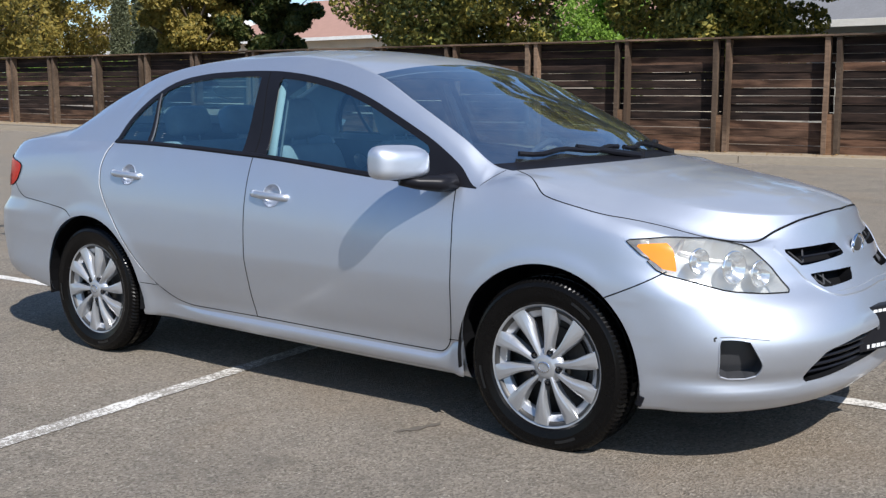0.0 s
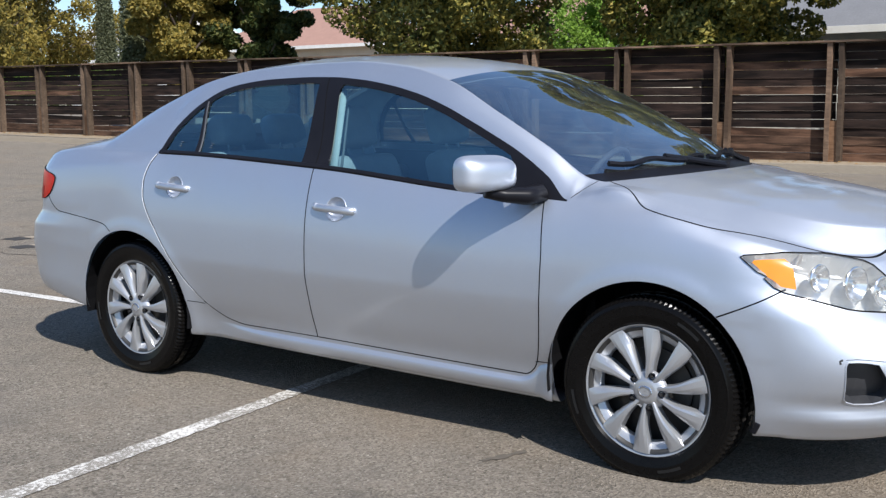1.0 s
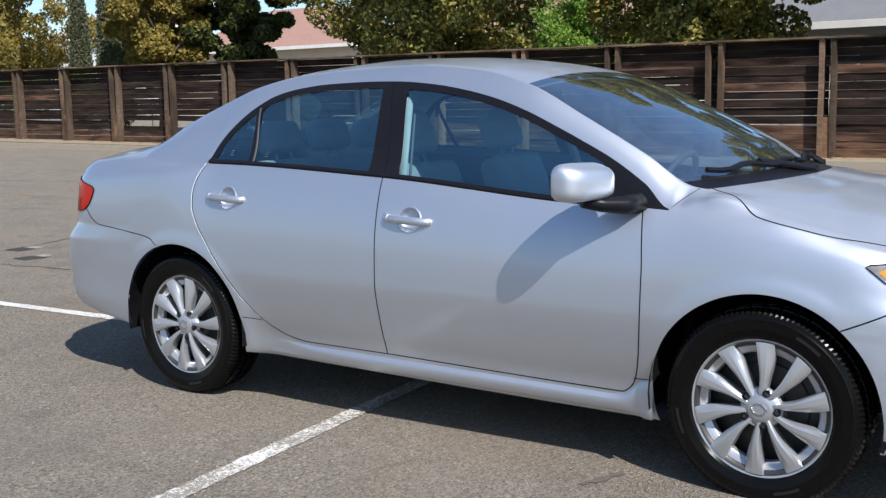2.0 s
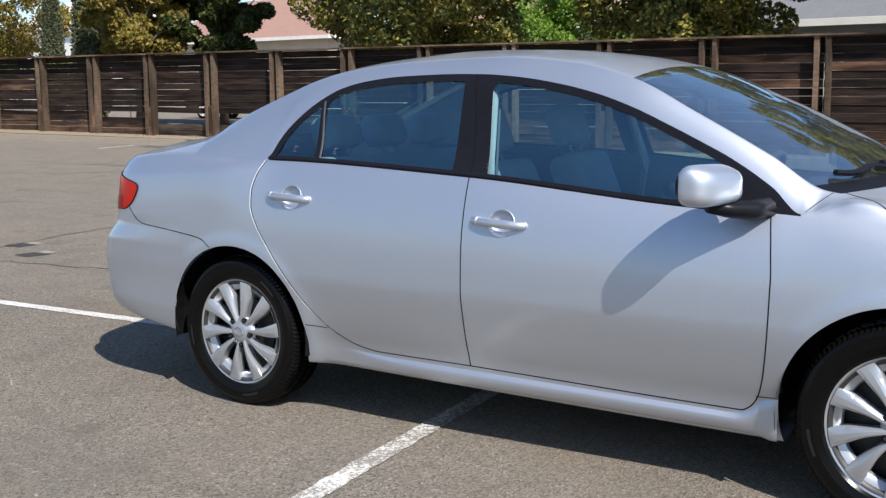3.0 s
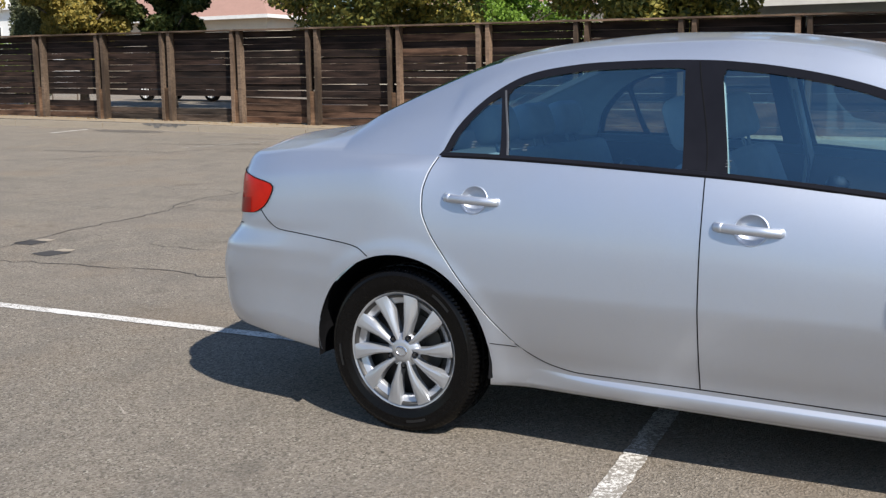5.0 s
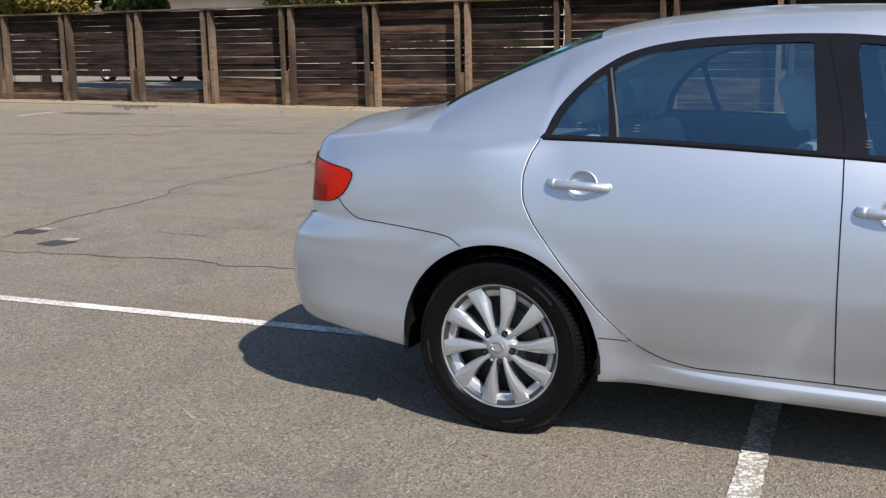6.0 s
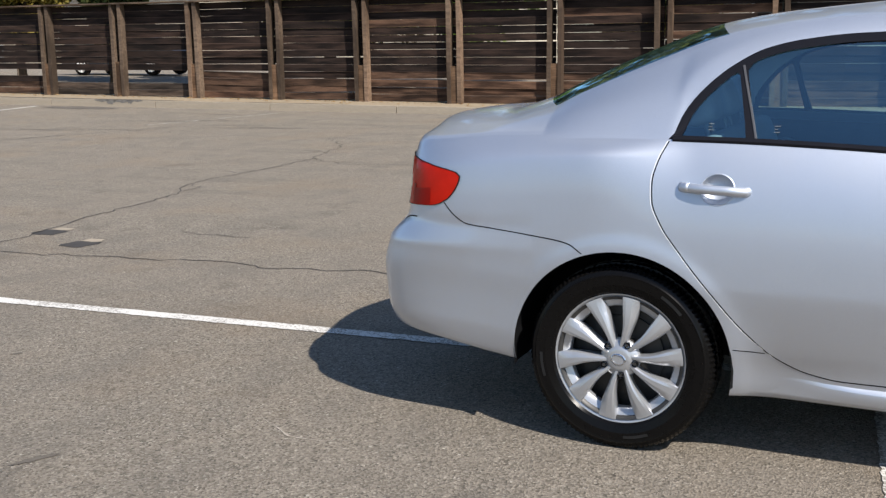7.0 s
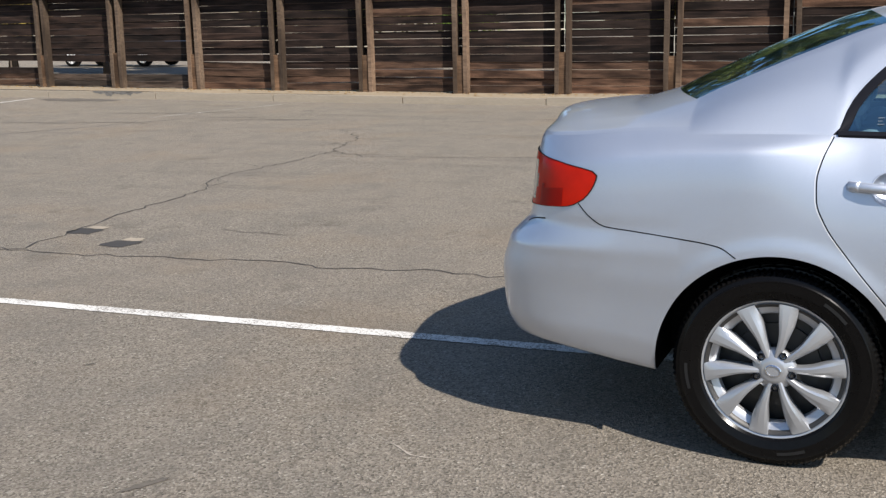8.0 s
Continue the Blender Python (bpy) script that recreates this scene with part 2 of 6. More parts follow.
def add_box(bm, lo, hi, bevel=0.0, turn=None):
    c = [(a + b) / 2 for a, b in zip(lo, hi)]
    s = [b - a for a, b in zip(lo, hi)]
    m = Matrix.Translation(c) @ (turn or Matrix()) @ Matrix.Diagonal((*s, 1))
    r = bmesh.ops.create_cube(bm, size=1, matrix=m)
    if bevel:
        edges = list({e for v in r["verts"] for e in v.link_edges})
        bmesh.ops.bevel(bm, geom=edges, offset=bevel, segments=2, affect="EDGES", profile=0.7)
    return r["verts"]


def box(lo, hi, bevel=0.0, turn=None):
    bm = bmesh.new()
    add_box(bm, lo, hi, bevel, turn)
    return bm


def add_rod(bm, a, b, r0, r1=None, seg=10):
    a, b = Vector(a), Vector(b)
    d = b - a
    m = Matrix.Translation((a + b) / 2) @ d.to_track_quat("Z", "Y").to_matrix().to_4x4()
    bmesh.ops.create_cone(bm, cap_ends=True, segments=seg, radius1=r0, radius2=r0 if r1 is None else r1, depth=d.length, matrix=m)


def tube(path, r, seg=6, closed=False):
    """Verts and faces of a tube along a path; r may be a number or one radius a point."""
    pts = [Vector(p) for p in path]
    n = len(pts)
    verts, faces = [], []
    up = Vector((0, 0, 1))
    for i, p in enumerate(pts):
        q0 = pts[(i - 1) % n] if closed or i else p
        q1 = pts[(i + 1) % n] if closed or i < n - 1 else p
        d = (q1 - q0).normalized()
        side = d.cross(up)
        side = side.normalized() if side.length > 1e-4 else Vector((1, 0, 0))
        top = side.cross(d)
        rad = r[i] if isinstance(r, (list, tuple)) else r
        for k in range(seg):
            a = 2 * math.pi * k / seg
            verts.append(p + side * (rad * math.cos(a)) + top * (rad * math.sin(a)))
    for i in range(n if closed else n - 1):
        j = (i + 1) % n
        for k in range(seg):
            h = (k + 1) % seg
            faces.append((i * seg + k, i * seg + h, j * seg + h, j * seg + k))
    if not closed:
        faces.append(tuple(range(seg))[::-1])
        faces.append(tuple(range((n - 1) * seg, n * seg)))
    return verts, faces


def lathe(profile, seg, axis_y=0.0):
    """Turn a profile of (radius, y) pairs about the y axis; closed round, open along."""
    verts, faces = [], []
    for r, y in profile:
        for k in range(seg):
            a = 2 * math.pi * k / seg
            verts.append((r * math.sin(a), y + axis_y, r * math.cos(a)))
    for i in range(len(profile) - 1):
        for k in range(seg):
            h = (k + 1) % seg
            faces.append((i * seg + k, i * seg + h, (i + 1) * seg + h, (i + 1) * seg + k))
    return verts, faces


def pchip(kx, ky, x):
    """Smooth curve through knots without overshoot. ky: knots first; x: one-dimensional."""
    kx, ky, x = np.asarray(kx, float), np.asarray(ky, float), np.asarray(x, float)
    h = np.diff(kx)
    tail = (1,) * (ky.ndim - 1)
    hh = h.reshape(-1, *tail)
    d = np.diff(ky, axis=0) / hh
    m = np.zeros_like(ky)
    m[0], m[-1] = d[0], d[-1]
    good = d[:-1] * d[1:] > 0
    w1, w2 = 2 * hh[1:] + hh[:-1], hh[1:] + 2 * hh[:-1]
    with np.errstate(divide="ignore", invalid="ignore"):
        m[1:-1] = np.where(good, (w1 + w2) / (w1 / d[:-1] + w2 / d[1:]), 0)
    x = np.clip(x, kx[0], kx[-1])
    i = np.clip(np.searchsorted(kx, x, side="right") - 1, 0, len(kx) - 2)
    t = ((x - kx[i]) / h[i]).reshape(-1, *tail)
    g = hh[i]
    return (ky[i] * (2 * t**3 - 3 * t**2 + 1) + m[i] * g * (t**3 - 2 * t**2 + t) + ky[i + 1] * (3 * t**2 - 2 * t**3) + m[i + 1] * g * (t**3 - t**2))


def curve_of(pairs):
    kx, ky = zip(*pairs)
    return lambda x: pchip(kx, ky, np.atleast_1d(x))


# ---- ground ----
def ground_z(x, y):
    """The lot is almost flat: it rises a little to its far corner, and behind the fence the land lies higher."""
    t = min(1, max(0, (y - 18.2) / 5))
    u = min(1, max(0, (y - 5) / 11))
    rise = min(0.45, max(0.0, -(x + 9.0) * 0.0132))
    a = min(1, max(0, (x + 0.8) / 1.9)) * min(1, max(0, (3 - y) / 2))
    swell = 0.020 * a * a * (3 - 2 * a)  # slight hump under the front axle
    return swell + 0.15 * t * t * (3 - 2 * t) + rise * u * u * (3 - 2 * u)


gx = [-1500, -400, -120] + [-80 + 4 * i for i in range(19)] + [-4 + 0.25 * i for i in range(33)] + [8 + 4 * i for i in range(19)] + [120, 400, 1500]
gy = [-1500, -300, -60, -20, -6, -3, -1] + [0.5 * i for i in range(8)] + [4 + 0.7 * i for i in range(32)] + [30, 60, 300, 1500]
NGX = len(gx)
gv = [(x, y, ground_z(x, y)) for y in gy for x in gx]
gf = [(j * NGX + i, j * NGX + i + 1, j * NGX + i + 1 + NGX, j * NGX + i + NGX) for j in range(len(gy) - 1) for i in range(NGX - 1)]
ground = tagged(data_part("ground", gv, gf, ASPHALT, smooth=True), "sun-bleached grey-brown asphalt car park", "ground", kind="structure")


def painted_line(a, b, width, mat=None):
    """A worn strip with slightly uneven edges."""
    a, b = Vector(a), Vector(b)
    d = (b - a).normalized()
    s = Vector((-d.y, d.x))
    n = int((b - a).length / 0.03)
    rnd = random.Random(int(a.x * 10) + 5)
    verts, faces = [], []
    for i in range(n + 1):
        p = a + (b - a) * (i / n)
        for h in (-1, 1):
            q = p + s * h * (width / 2 + rnd.uniform(-0.006, 0.004))
            verts.append((q.x, q.y, ground_z(q.x, q.y) + 0.004))
        if i:
            faces.append((2 * i - 2, 2 * i, 2 * i + 1, 2 * i - 1)[::-1])
    return tagged(data_part("parking_line", verts, faces, mat or ROADPAINT), "worn white painted parking line on asphalt", "road marking", "parking lines", "structure")


painted_line((-9.0, -0.22), (6.0, 0.58), 0.094)
painted_line((-0.27, -2.6), (-0.515, 0.18), 0.094, ROADPAINT_OLD)
painted_line((-19.2, 13.2), (-19.45, 14.55), 0.09)
painted_line((-13.35, 11.0), (-12.75, 14.5), 0.05, ROADPAINT_OLD)


def crack(points, width, seed):
    rnd = random.Random(seed)
    run = []
    for (ax, ay), (bx, by) in zip(points, points[1:]):
        n = max(2, int(math.hypot(bx - ax, by - ay) / 0.10))
        run += [(ax + (bx - ax) * k / n, ay + (by - ay) * k / n) for k in range(n)]
    run.append(points[-1])
    verts, faces = [], []
    for i, (x, y) in enumerate(run):
        dx, dy = run[min(i + 1, len(run) - 1)][0] - run[max(i - 1, 0)][0], run[min(i + 1, len(run) - 1)][1] - run[max(i - 1, 0)][1]
        m = math.hypot(dx, dy) or 1
        j = rnd.uniform(-0.045, 0.045)
        w = width * rnd.uniform(0.45, 1.0)
        x, y = x - dy / m * j, y + dx / m * j
        verts += [(x + dy / m * w, y - dx / m * w, ground_z(x, y) + 0.003), (x - dy / m * w, y + dx / m * w, ground_z(x, y) + 0.003)]
        if i:
            faces.append((2 * i - 2, 2 * i, 2 * i + 1, 2 * i - 1))
    return tagged(data_part("pavement_crack", verts, faces, CRACK), "dark irregular crack in the asphalt", "crack", "asphalt cracks", "structure")


# ---- wooden fence ----
F0, FANG, FSTEP = Vector((-7.47, 16.70)), 0.0364, 2.181
FX, FY = Vector((math.cos(FANG), math.sin(FANG))), Vector((-math.sin(FANG), math.cos(FANG)))


# ---- silver sedan: body shell ----
car = thing("sedan_car", "silver metallic four-door sedan parked across the stall lines", "car")

XR0, XF0, STEP, NCAP = -1.60, 1.52, 0.0156, 34
ARCH_R, WHEEL_Z = 0.368, 0.312
KX = [-2.35, -2.05, -1.65, -1.16, -0.19, 0.60, 0.98, 1.30, 1.60, 1.90, 2.25]


def knots(*zs):
    return curve_of(list(zip(KX, zs)))


def flat(*pairs):
    return curve_of(pairs)


DLO_TOP = [(-1.159, 1.042), (-1.125, 1.125), (-1.07, 1.20), (-0.993, 1.268), (-0.893, 1.322), (-0.78, 1.348), (-0.62, 1.364), (-0.40, 1.369),
           (-0.25, 1.366), (-0.09, 1.353), (0.08, 1.327), (0.23, 1.293), (0.375, 1.246), (0.515, 1.187), (0.634, 1.133), (0.73, 1.087), (0.875, 1.0), (0.979, 0.923)]
belt = knots(0.985, 1.005, 1.033, 1.040, 1.002, 0.936, 0.918, 0.893, 0.830, 0.762, 0.735)
belt_w = flat((-2.3, 0.80), (-1.6, 0.80), (-1.16, 0.802), (-0.2, 0.807), (0.6, 0.808), (0.98, 0.811), (1.3, 0.815), (1.52, 0.80))
dlo = curve_of([(-2.3, 1.012), (-2.0, 1.03), (-1.65, 1.055), (-1.3, 1.055)] + DLO_TOP + [(1.06, 0.958), (1.12, 0.972), (1.3, 0.932), (1.55, 0.872), (1.9, 0.775), (2.05, 0.838)])


rail_z = flat((-2.25, 1.035), (-2.1, 1.05), (-1.72, 1.09), (-1.5, 1.18), (-1.25, 1.285), (-1.03, 1.365), (-0.8, 1.405), (-0.5, 1.425), (-0.2, 1.43), (0.1, 1.405),
              (0.357, 1.341), (0.6, 1.225), (0.85, 1.095), (1.03, 0.99), (1.15, 0.972), (1.55, 0.912), (1.9, 0.855), (2.04, 0.841))
rail_w = flat((-2.25, 0.54), (-1.75, 0.58), (-1.62, 0.615), (-1.48, 0.632), (-1.25, 0.605), (-1.03, 0.572), (-0.8, 0.552), (-0.5, 0.54), (-0.2, 0.55), (0.1, 0.58), (0.357, 0.626), (0.6, 0.672),
              (0.85, 0.708), (1.0, 0.722), (1.15, 0.682), (1.52, 0.61))


def lean_in(t):
    """How far the cabin side has leaned in at a share t of the way from window sill to roof rail."""
    t = np.clip(t, 0, 1)
    return 0.8 * t + 0.2 * t**6


def dlo_w(x):
    x = np.asarray(x, float)
    share = (dlo(x) - belt(x)) / np.maximum(rail_z(x) - belt(x), 0.02)
    inside = belt_w(x) - (belt_w(x) - rail_w(x)) * lean_in(share)
    front = pchip([0.98, 1.10, 1.3, 1.52], [0.812, 0.765, 0.745, 0.728], x)
    return np.where(x > 0.98, front, inside)


# each row: height along x, half width along x, rear end and its squareness, front end and its squareness
ROWS = [
    (knots(0.36, 0.34, 0.285, 0.245, 0.230, 0.223, 0.222, 0.228, 0.236, 0.246, 0.265), flat((-2.3, 0.66), (2.2, 0.66)), -2.12, 4.0, 2.05, 2.4),
    (knots(0.345, 0.325, 0.268, 0.228, 0.212, 0.205, 0.204, 0.210, 0.218, 0.228, 0.250), flat((-2.3, 0.835), (-1.0, 0.838), (0.9, 0.838), (1.6, 0.835)), -2.257, 5.0, 2.165, 2.6),
    (knots(0.45, 0.43, 0.36, 0.315, 0.302, 0.293, 0.293, 0.30, 0.31, 0.325, 0.345), flat((-2.3, 0.862), (-1.0, 0.864), (0.9, 0.862), (1.6, 0.858)), -2.294, 5.2, 2.215, 2.8),
    (knots(0.55, 0.53, 0.50, 0.47, 0.46, 0.46, 0.46, 0.46, 0.46, 0.455, 0.46), flat((-2.3, 0.872), (-1.0, 0.873), (0.9, 0.870), (1.6, 0.868)), -2.298, 5.2, 2.235, 2.95),
    (knots(0.645, 0.65, 0.66, 0.66, 0.64, 0.63, 0.63, 0.625, 0.61, 0.575, 0.555), flat((-2.3, 0.872), (-1.2, 0.889), (0.0, 0.890), (0.9, 0.882), (1.6, 0.870)), -2.270, 5.0, 2.20, 2.6),
    (knots(0.765, 0.785, 0.83, 0.86, 0.845, 0.80, 0.78, 0.755, 0.71, 0.66, 0.635), flat((-2.3, 0.863), (-1.2, 0.885), (0.0, 0.880), (0.9, 0.872), (1.6, 0.858)), -2.185, 4.8, 2.135, 2.15),
    (knots(0.90, 0.925, 0.97, 0.992, 0.957, 0.892, 0.872, 0.845, 0.787, 0.722, 0.690), flat((-2.3, 0.852), (-1.2, 0.866), (0.0, 0.860), (0.9, 0.848), (1.6, 0.838)), -2.168, 5.0, 2.105, 2.15),
    (belt, belt_w, -2.158, 5.4, 2.075, 2.15),
    (dlo, dlo_w, -2.158, 5.0, 2.045, 2.3),
    (rail_z, rail_w, -2.160, 4.6, 2.04, 2.2),
]
V_KNOTS = [0.0, 0.16, 0.25, 0.42, 0.60, 0.80, 0.93, 1.0, 1.32, 1.37, 1.42]
V_CELLS = [4, 6, 13, 13, 14, 10, 6, 18, 6, 6]
TOP_CELLS = 26
crest = flat((-2.25, 1.06), (-2.1, 1.083), (-1.9, 1.10), (-1.72, 1.107), (-1.5, 1.205), (-1.25, 1.325), (-1.03, 1.412), (-0.8, 1.455), (-0.5, 1.478), (-0.2, 1.472),
             (0.1, 1.445), (0.357, 1.392), (0.6, 1.268), (0.85, 1.118), (1.03, 1.004), (1.15, 0.988), (1.55, 0.953), (1.9, 0.895), (2.04, 0.842))
bow = flat((-2.25, 0.0), (-1.95, -0.11), (-1.72, -0.15), (-1.03, -0.09), (-0.6, 0.0), (0.357, 0.0), (0.7, 0.09), (1.03, 0.16), (1.3, 0.10), (1.52, 0.0), (2.1, 0.0))

xs_mid = np.arange(XR0, XF0 + 1e-6, STEP)
turn = np.linspace(0, math.pi / 2, NCAP + 1)[1:]
cols = []
for z_of, w_of, xr, nr, xf, nf in ROWS:
    wr, wf = w_of(np.array([XR0]))[0], w_of(np.array([XF0]))[0]
    fx = XF0 + (xf - XF0) * np.sin(turn) ** (2 / nf)
    fw = wf * np.abs(np.cos(turn)) ** (2 / nf)
    rx = XR0 + (xr - XR0) * np.sin(turn) ** (2 / nr)
    rw = wr * np.abs(np.cos(turn)) ** (2 / nr)
    fw[-1] = rw[-1] = 0
    x = np.concatenate([rx[::-1], xs_mid, fx])
    w = np.concatenate([rw[::-1], w_of(xs_mid), fw])
    cols.append(np.stack([x, w, z_of(x)], -1))
# a rounded shoulder between the glazed band and the roof rail
low, high = cols[7], cols[9]
swell = 0.5 * (cols[8] + cols[9])
share = (swell[:, 2] - low[:, 2]) / np.maximum(high[:, 2] - low[:, 2], 0.02)
back = swell[:, 0] < 1.0
swell[back, 1] = (low[:, 1] - (low[:, 1] - high[:, 1]) * lean_in(share))[back]
cols.insert(9, swell)
cols = np.array(cols)  # row, column, (x, half width, z)
vs = np.concatenate([np.linspace(a, b, n, endpoint=False) for a, b, n in zip(V_KNOTS, V_KNOTS[1:], V_CELLS)] + [[V_KNOTS[-1]]])
side = pchip(V_KNOTS, cols, vs)
rail = cols[-1]
top = []
for s in np.linspace(0, 1, TOP_CELLS + 1)[1:]:
    k = 1 - (1 - s) ** 2.1
    top.append(np.stack([rail[:, 0] + bow(rail[:, 0]) * k, rail[:, 1] * (1 - s), rail[:, 2] + (crest(rail[:, 0]) - rail[:, 2]) * k], -1))
grid = np.concatenate([side, np.array(top)])  # all rows
NR, NX = grid.shape[:2]
row_at = np.cumsum([0] + V_CELLS)  # index of each control row
R_BELT, R_DLO, R_RAIL = row_at[7], row_at[8], row_at[10]

# barrel of the doors and quarters: fullest at 0.58 m, leaning in above, tucked in below
for c in range(NX):
    x = grid[R_BELT, c, 0]
    hold = min(1.0, max(0.0, (1.35 - x) / 0.4), max(0.0, (x + 1.42) / 0.36))
    hold = hold * hold * (3 - 2 * hold)
    core = min(1.0, max(0.0, (1.30 - x) / 0.30), max(0.0, (x + 1.04) / 0.26))
    core = core * core * (3 - 2 * core)
    z, y = grid[: R_BELT + 1, c, 2], grid[: R_BELT + 1, c, 1]
    full, edge = np.interp(0.58, z, y), y[-1]
    k = np.clip((z - 0.58) / (z[-1] - 0.58), 0, 1)
    grid[: R_BELT + 1, c, 1] = np.where(z > 0.58, y + (full - (full - edge) * k**2.9 - y) * hold, y - core * (0.75 * np.minimum(0.58 - z, 0.28) ** 2 - 0.007 * np.clip((0.352 - z) / 0.05, 0, 1) ** 2))
P = grid.reshape(-1, 3).copy()

# lower lip of the front bumper, with a shallow groove over it
out = np.stack([P[:, 0] - 1.2, P[:, 1]], -1)
out /= np.maximum(np.linalg.norm(out, axis=1, keepdims=True), 1e-6)
lip = np.clip((P[:, 0] - 1.66) / 0.25, 0, 1) * (P[:, 2] < 0.5)
P[:, :2] += out * (lip * (0.014 * np.exp(-(((P[:, 2] - 0.292) / 0.020) ** 2)) - 0.007 * np.exp(-(((P[:, 2] - 0.345) / 0.022) ** 2))))[:, None]

# rear bumper: a crease under the lamps, a soft hollow below it and a turned-out foot
out = np.stack([P[:, 0] + 1.2, P[:, 1]], -1)
out /= np.maximum(np.linalg.norm(out, axis=1, keepdims=True), 1e-6)
aft = np.clip((-1.62 - P[:, 0]) / 0.22, 0, 1) * (P[:, 2] < 0.85)
P[:, :2] += out * (aft * (0.004 * np.exp(-(((P[:, 2] - 0.665) / 0.022) ** 2)) - 0.007 * np.exp(-(((P[:, 2] - 0.735) / 0.030) ** 2)) - 0.002 * np.exp(-(((P[:, 2] - 0.48) / 0.07) ** 2)) + 0.003 * np.exp(-(((P[:, 2] - 0.385) / 0.03) ** 2))))[:, None]

# flared lips over the wheels
HANDLES = [(-0.040, 0.844), (-1.002, 0.892)]
CUP_R, CUP_H = 0.052, 0.047
for cx in (-1.30, 1.30):
    r = np.hypot(P[:, 0] - cx, P[:, 2] - WHEEL_Z)
    on = (P[:, 1] > 0.6) & (P[:, 2] < 0.9)
    P[:, 1] += on * (0.007 / (1 + np.exp(np.clip((r - 0.408) / 0.009, -30, 30))))

idx = np.arange(NR * NX).reshape(NR, NX)
quads = np.stack([idx[:-1, :-1], idx[:-1, 1:], idx[1:, 1:], idx[1:, :-1]], -1).reshape(-1, 4)
q_row, q_col = [a.ravel() for a in np.meshgrid(np.arange(NR - 1), np.arange(NX - 1), indexing="ij")]
edges = np.concatenate([np.stack([idx[:, :-1], idx[:, 1:]], -1).reshape(-1, 2), np.stack([idx[:-1], idx[1:]], -1).reshape(-1, 2)])


def inside_of(poly, px, pz):
    """Signed distance to a polygon, below zero inside."""
    poly = np.array(poly, float)
    best = np.full(len(px), 1e9)
    flip = np.zeros(len(px), bool)
    for (ax, az), (bx, bz) in zip(poly, np.roll(poly, -1, 0)):
        ex, ez = bx - ax, bz - az
        t = np.clip(((px - ax) * ex + (pz - az) * ez) / (ex * ex + ez * ez), 0, 1)
        best = np.minimum(best, np.hypot(px - ax - t * ex, pz - az - t * ez))
        with np.errstate(divide="ignore", invalid="ignore"):
            flip ^= ((az > pz) != (bz > pz)) & (px < (bx - ax) * (pz - az) / (bz - az) + ax)
    return np.where(flip, -best, best)


def snap(field):
    """Move the grid onto the line field = 0; gives the field after it."""
    f = field.copy()
    a, b = edges[:, 0], edges[:, 1]
    hit = (f[a] * f[b] < 0)
    a, b = a[hit], b[hit]
    t = f[a] / (f[a] - f[b])
    near = np.where(t < 0.5, a, b)
    cost = np.minimum(t, 1 - t)
    spot = P[a] + (P[b] - P[a]) * t[:, None]
    order = np.argsort(-cost)
    P[near[order]] = spot[order]
    f[near] = 0
    return f


side_rows = np.repeat(np.arange(NR), NX) <= R_RAIL
front_q = P[:, 0] - P[:, 1]
rear_q = -P[:, 0] - P[:, 1]
far = np.full(len(P), 1.0)
region = np.full(len(quads), "body", dtype=object)


def split_mixed(f):
    """Cells with both signs at opposite corners become two triangles along the line."""
    global quads, q_row, q_col, region
    v = f[quads]
    mixed = np.nonzero((v.max(1) > 1e-9) & (v.min(1) < -1e-9))[0]
    extra, rows_, cols_, names = [], [], [], []
    for i in mixed:
        a, b, c, d = quads[i]
        if abs(f[a]) < 1e-9 and abs(f[c]) < 1e-9:
            one, two = (a, b, c, c), (a, c, d, d)
        elif abs(f[b]) < 1e-9 and abs(f[d]) < 1e-9:
            one, two = (a, b, d, d), (b, c, d, d)
        else:
            continue
        quads[i] = one
        extra.append(two)
        rows_.append(q_row[i])
        cols_.append(q_col[i])
        names.append(region[i])
    if extra:
        quads = np.concatenate([quads, np.array(extra)])
        q_row, q_col = np.concatenate([q_row, rows_]), np.concatenate([q_col, cols_])
        region = np.concatenate([region, np.array(names, dtype=object)])


def claim(name, field, only=None):
    f = snap(np.where(side_rows, field, far))
    split_mixed(f)
    hit = (f[quads].max(1) <= 1e-9) & (f[quads].min(1) < -1e-9)
    region[hit if only is None else hit & (region == only)] = name


for cx in (-1.30, 1.30):
    under = 0.10 * np.clip((0.83 - P[:, 1]) / 0.03, 0, 1) * (P[:, 2] < 0.34) * (np.abs(P[:, 0]) > 1.3)
    wide = np.where(P[:, 1] > 0.5, np.hypot(P[:, 0] - cx, P[:, 2] - WHEEL_Z) - ARCH_R - under, 1.0)
    claim("hole", wide)
for hx, hz in HANDLES:
    e = np.hypot((P[:, 0] - hx - 0.006) / CUP_R, (P[:, 2] - hz) / CUP_H)
    claim("handle_cup", np.where(P[:, 1] > 0.7, (e - 1) * 0.05, 1.0))
on_front, on_rear = P[:, 0] > 1.5, P[:, 0] < -1.7
HEADLIGHT = [(0.753, 0.784), (0.95, 0.795), (1.15, 0.785), (1.327, 0.760), (1.43, 0.69), (1.511, 0.614), (1.35, 0.617), (1.18, 0.627), (0.885, 0.683)]
TAILLIGHT = [(0.994, 0.908), (0.996, 0.89), (1.006, 0.862), (1.025, 0.835), (1.058, 0.811), (1.11, 0.798), (1.23, 0.792), (1.4, 0.785), (1.6, 0.79), (1.58, 0.965), (1.4, 0.962), (1.18, 0.942), (1.05, 0.924), (1.01, 0.918)]
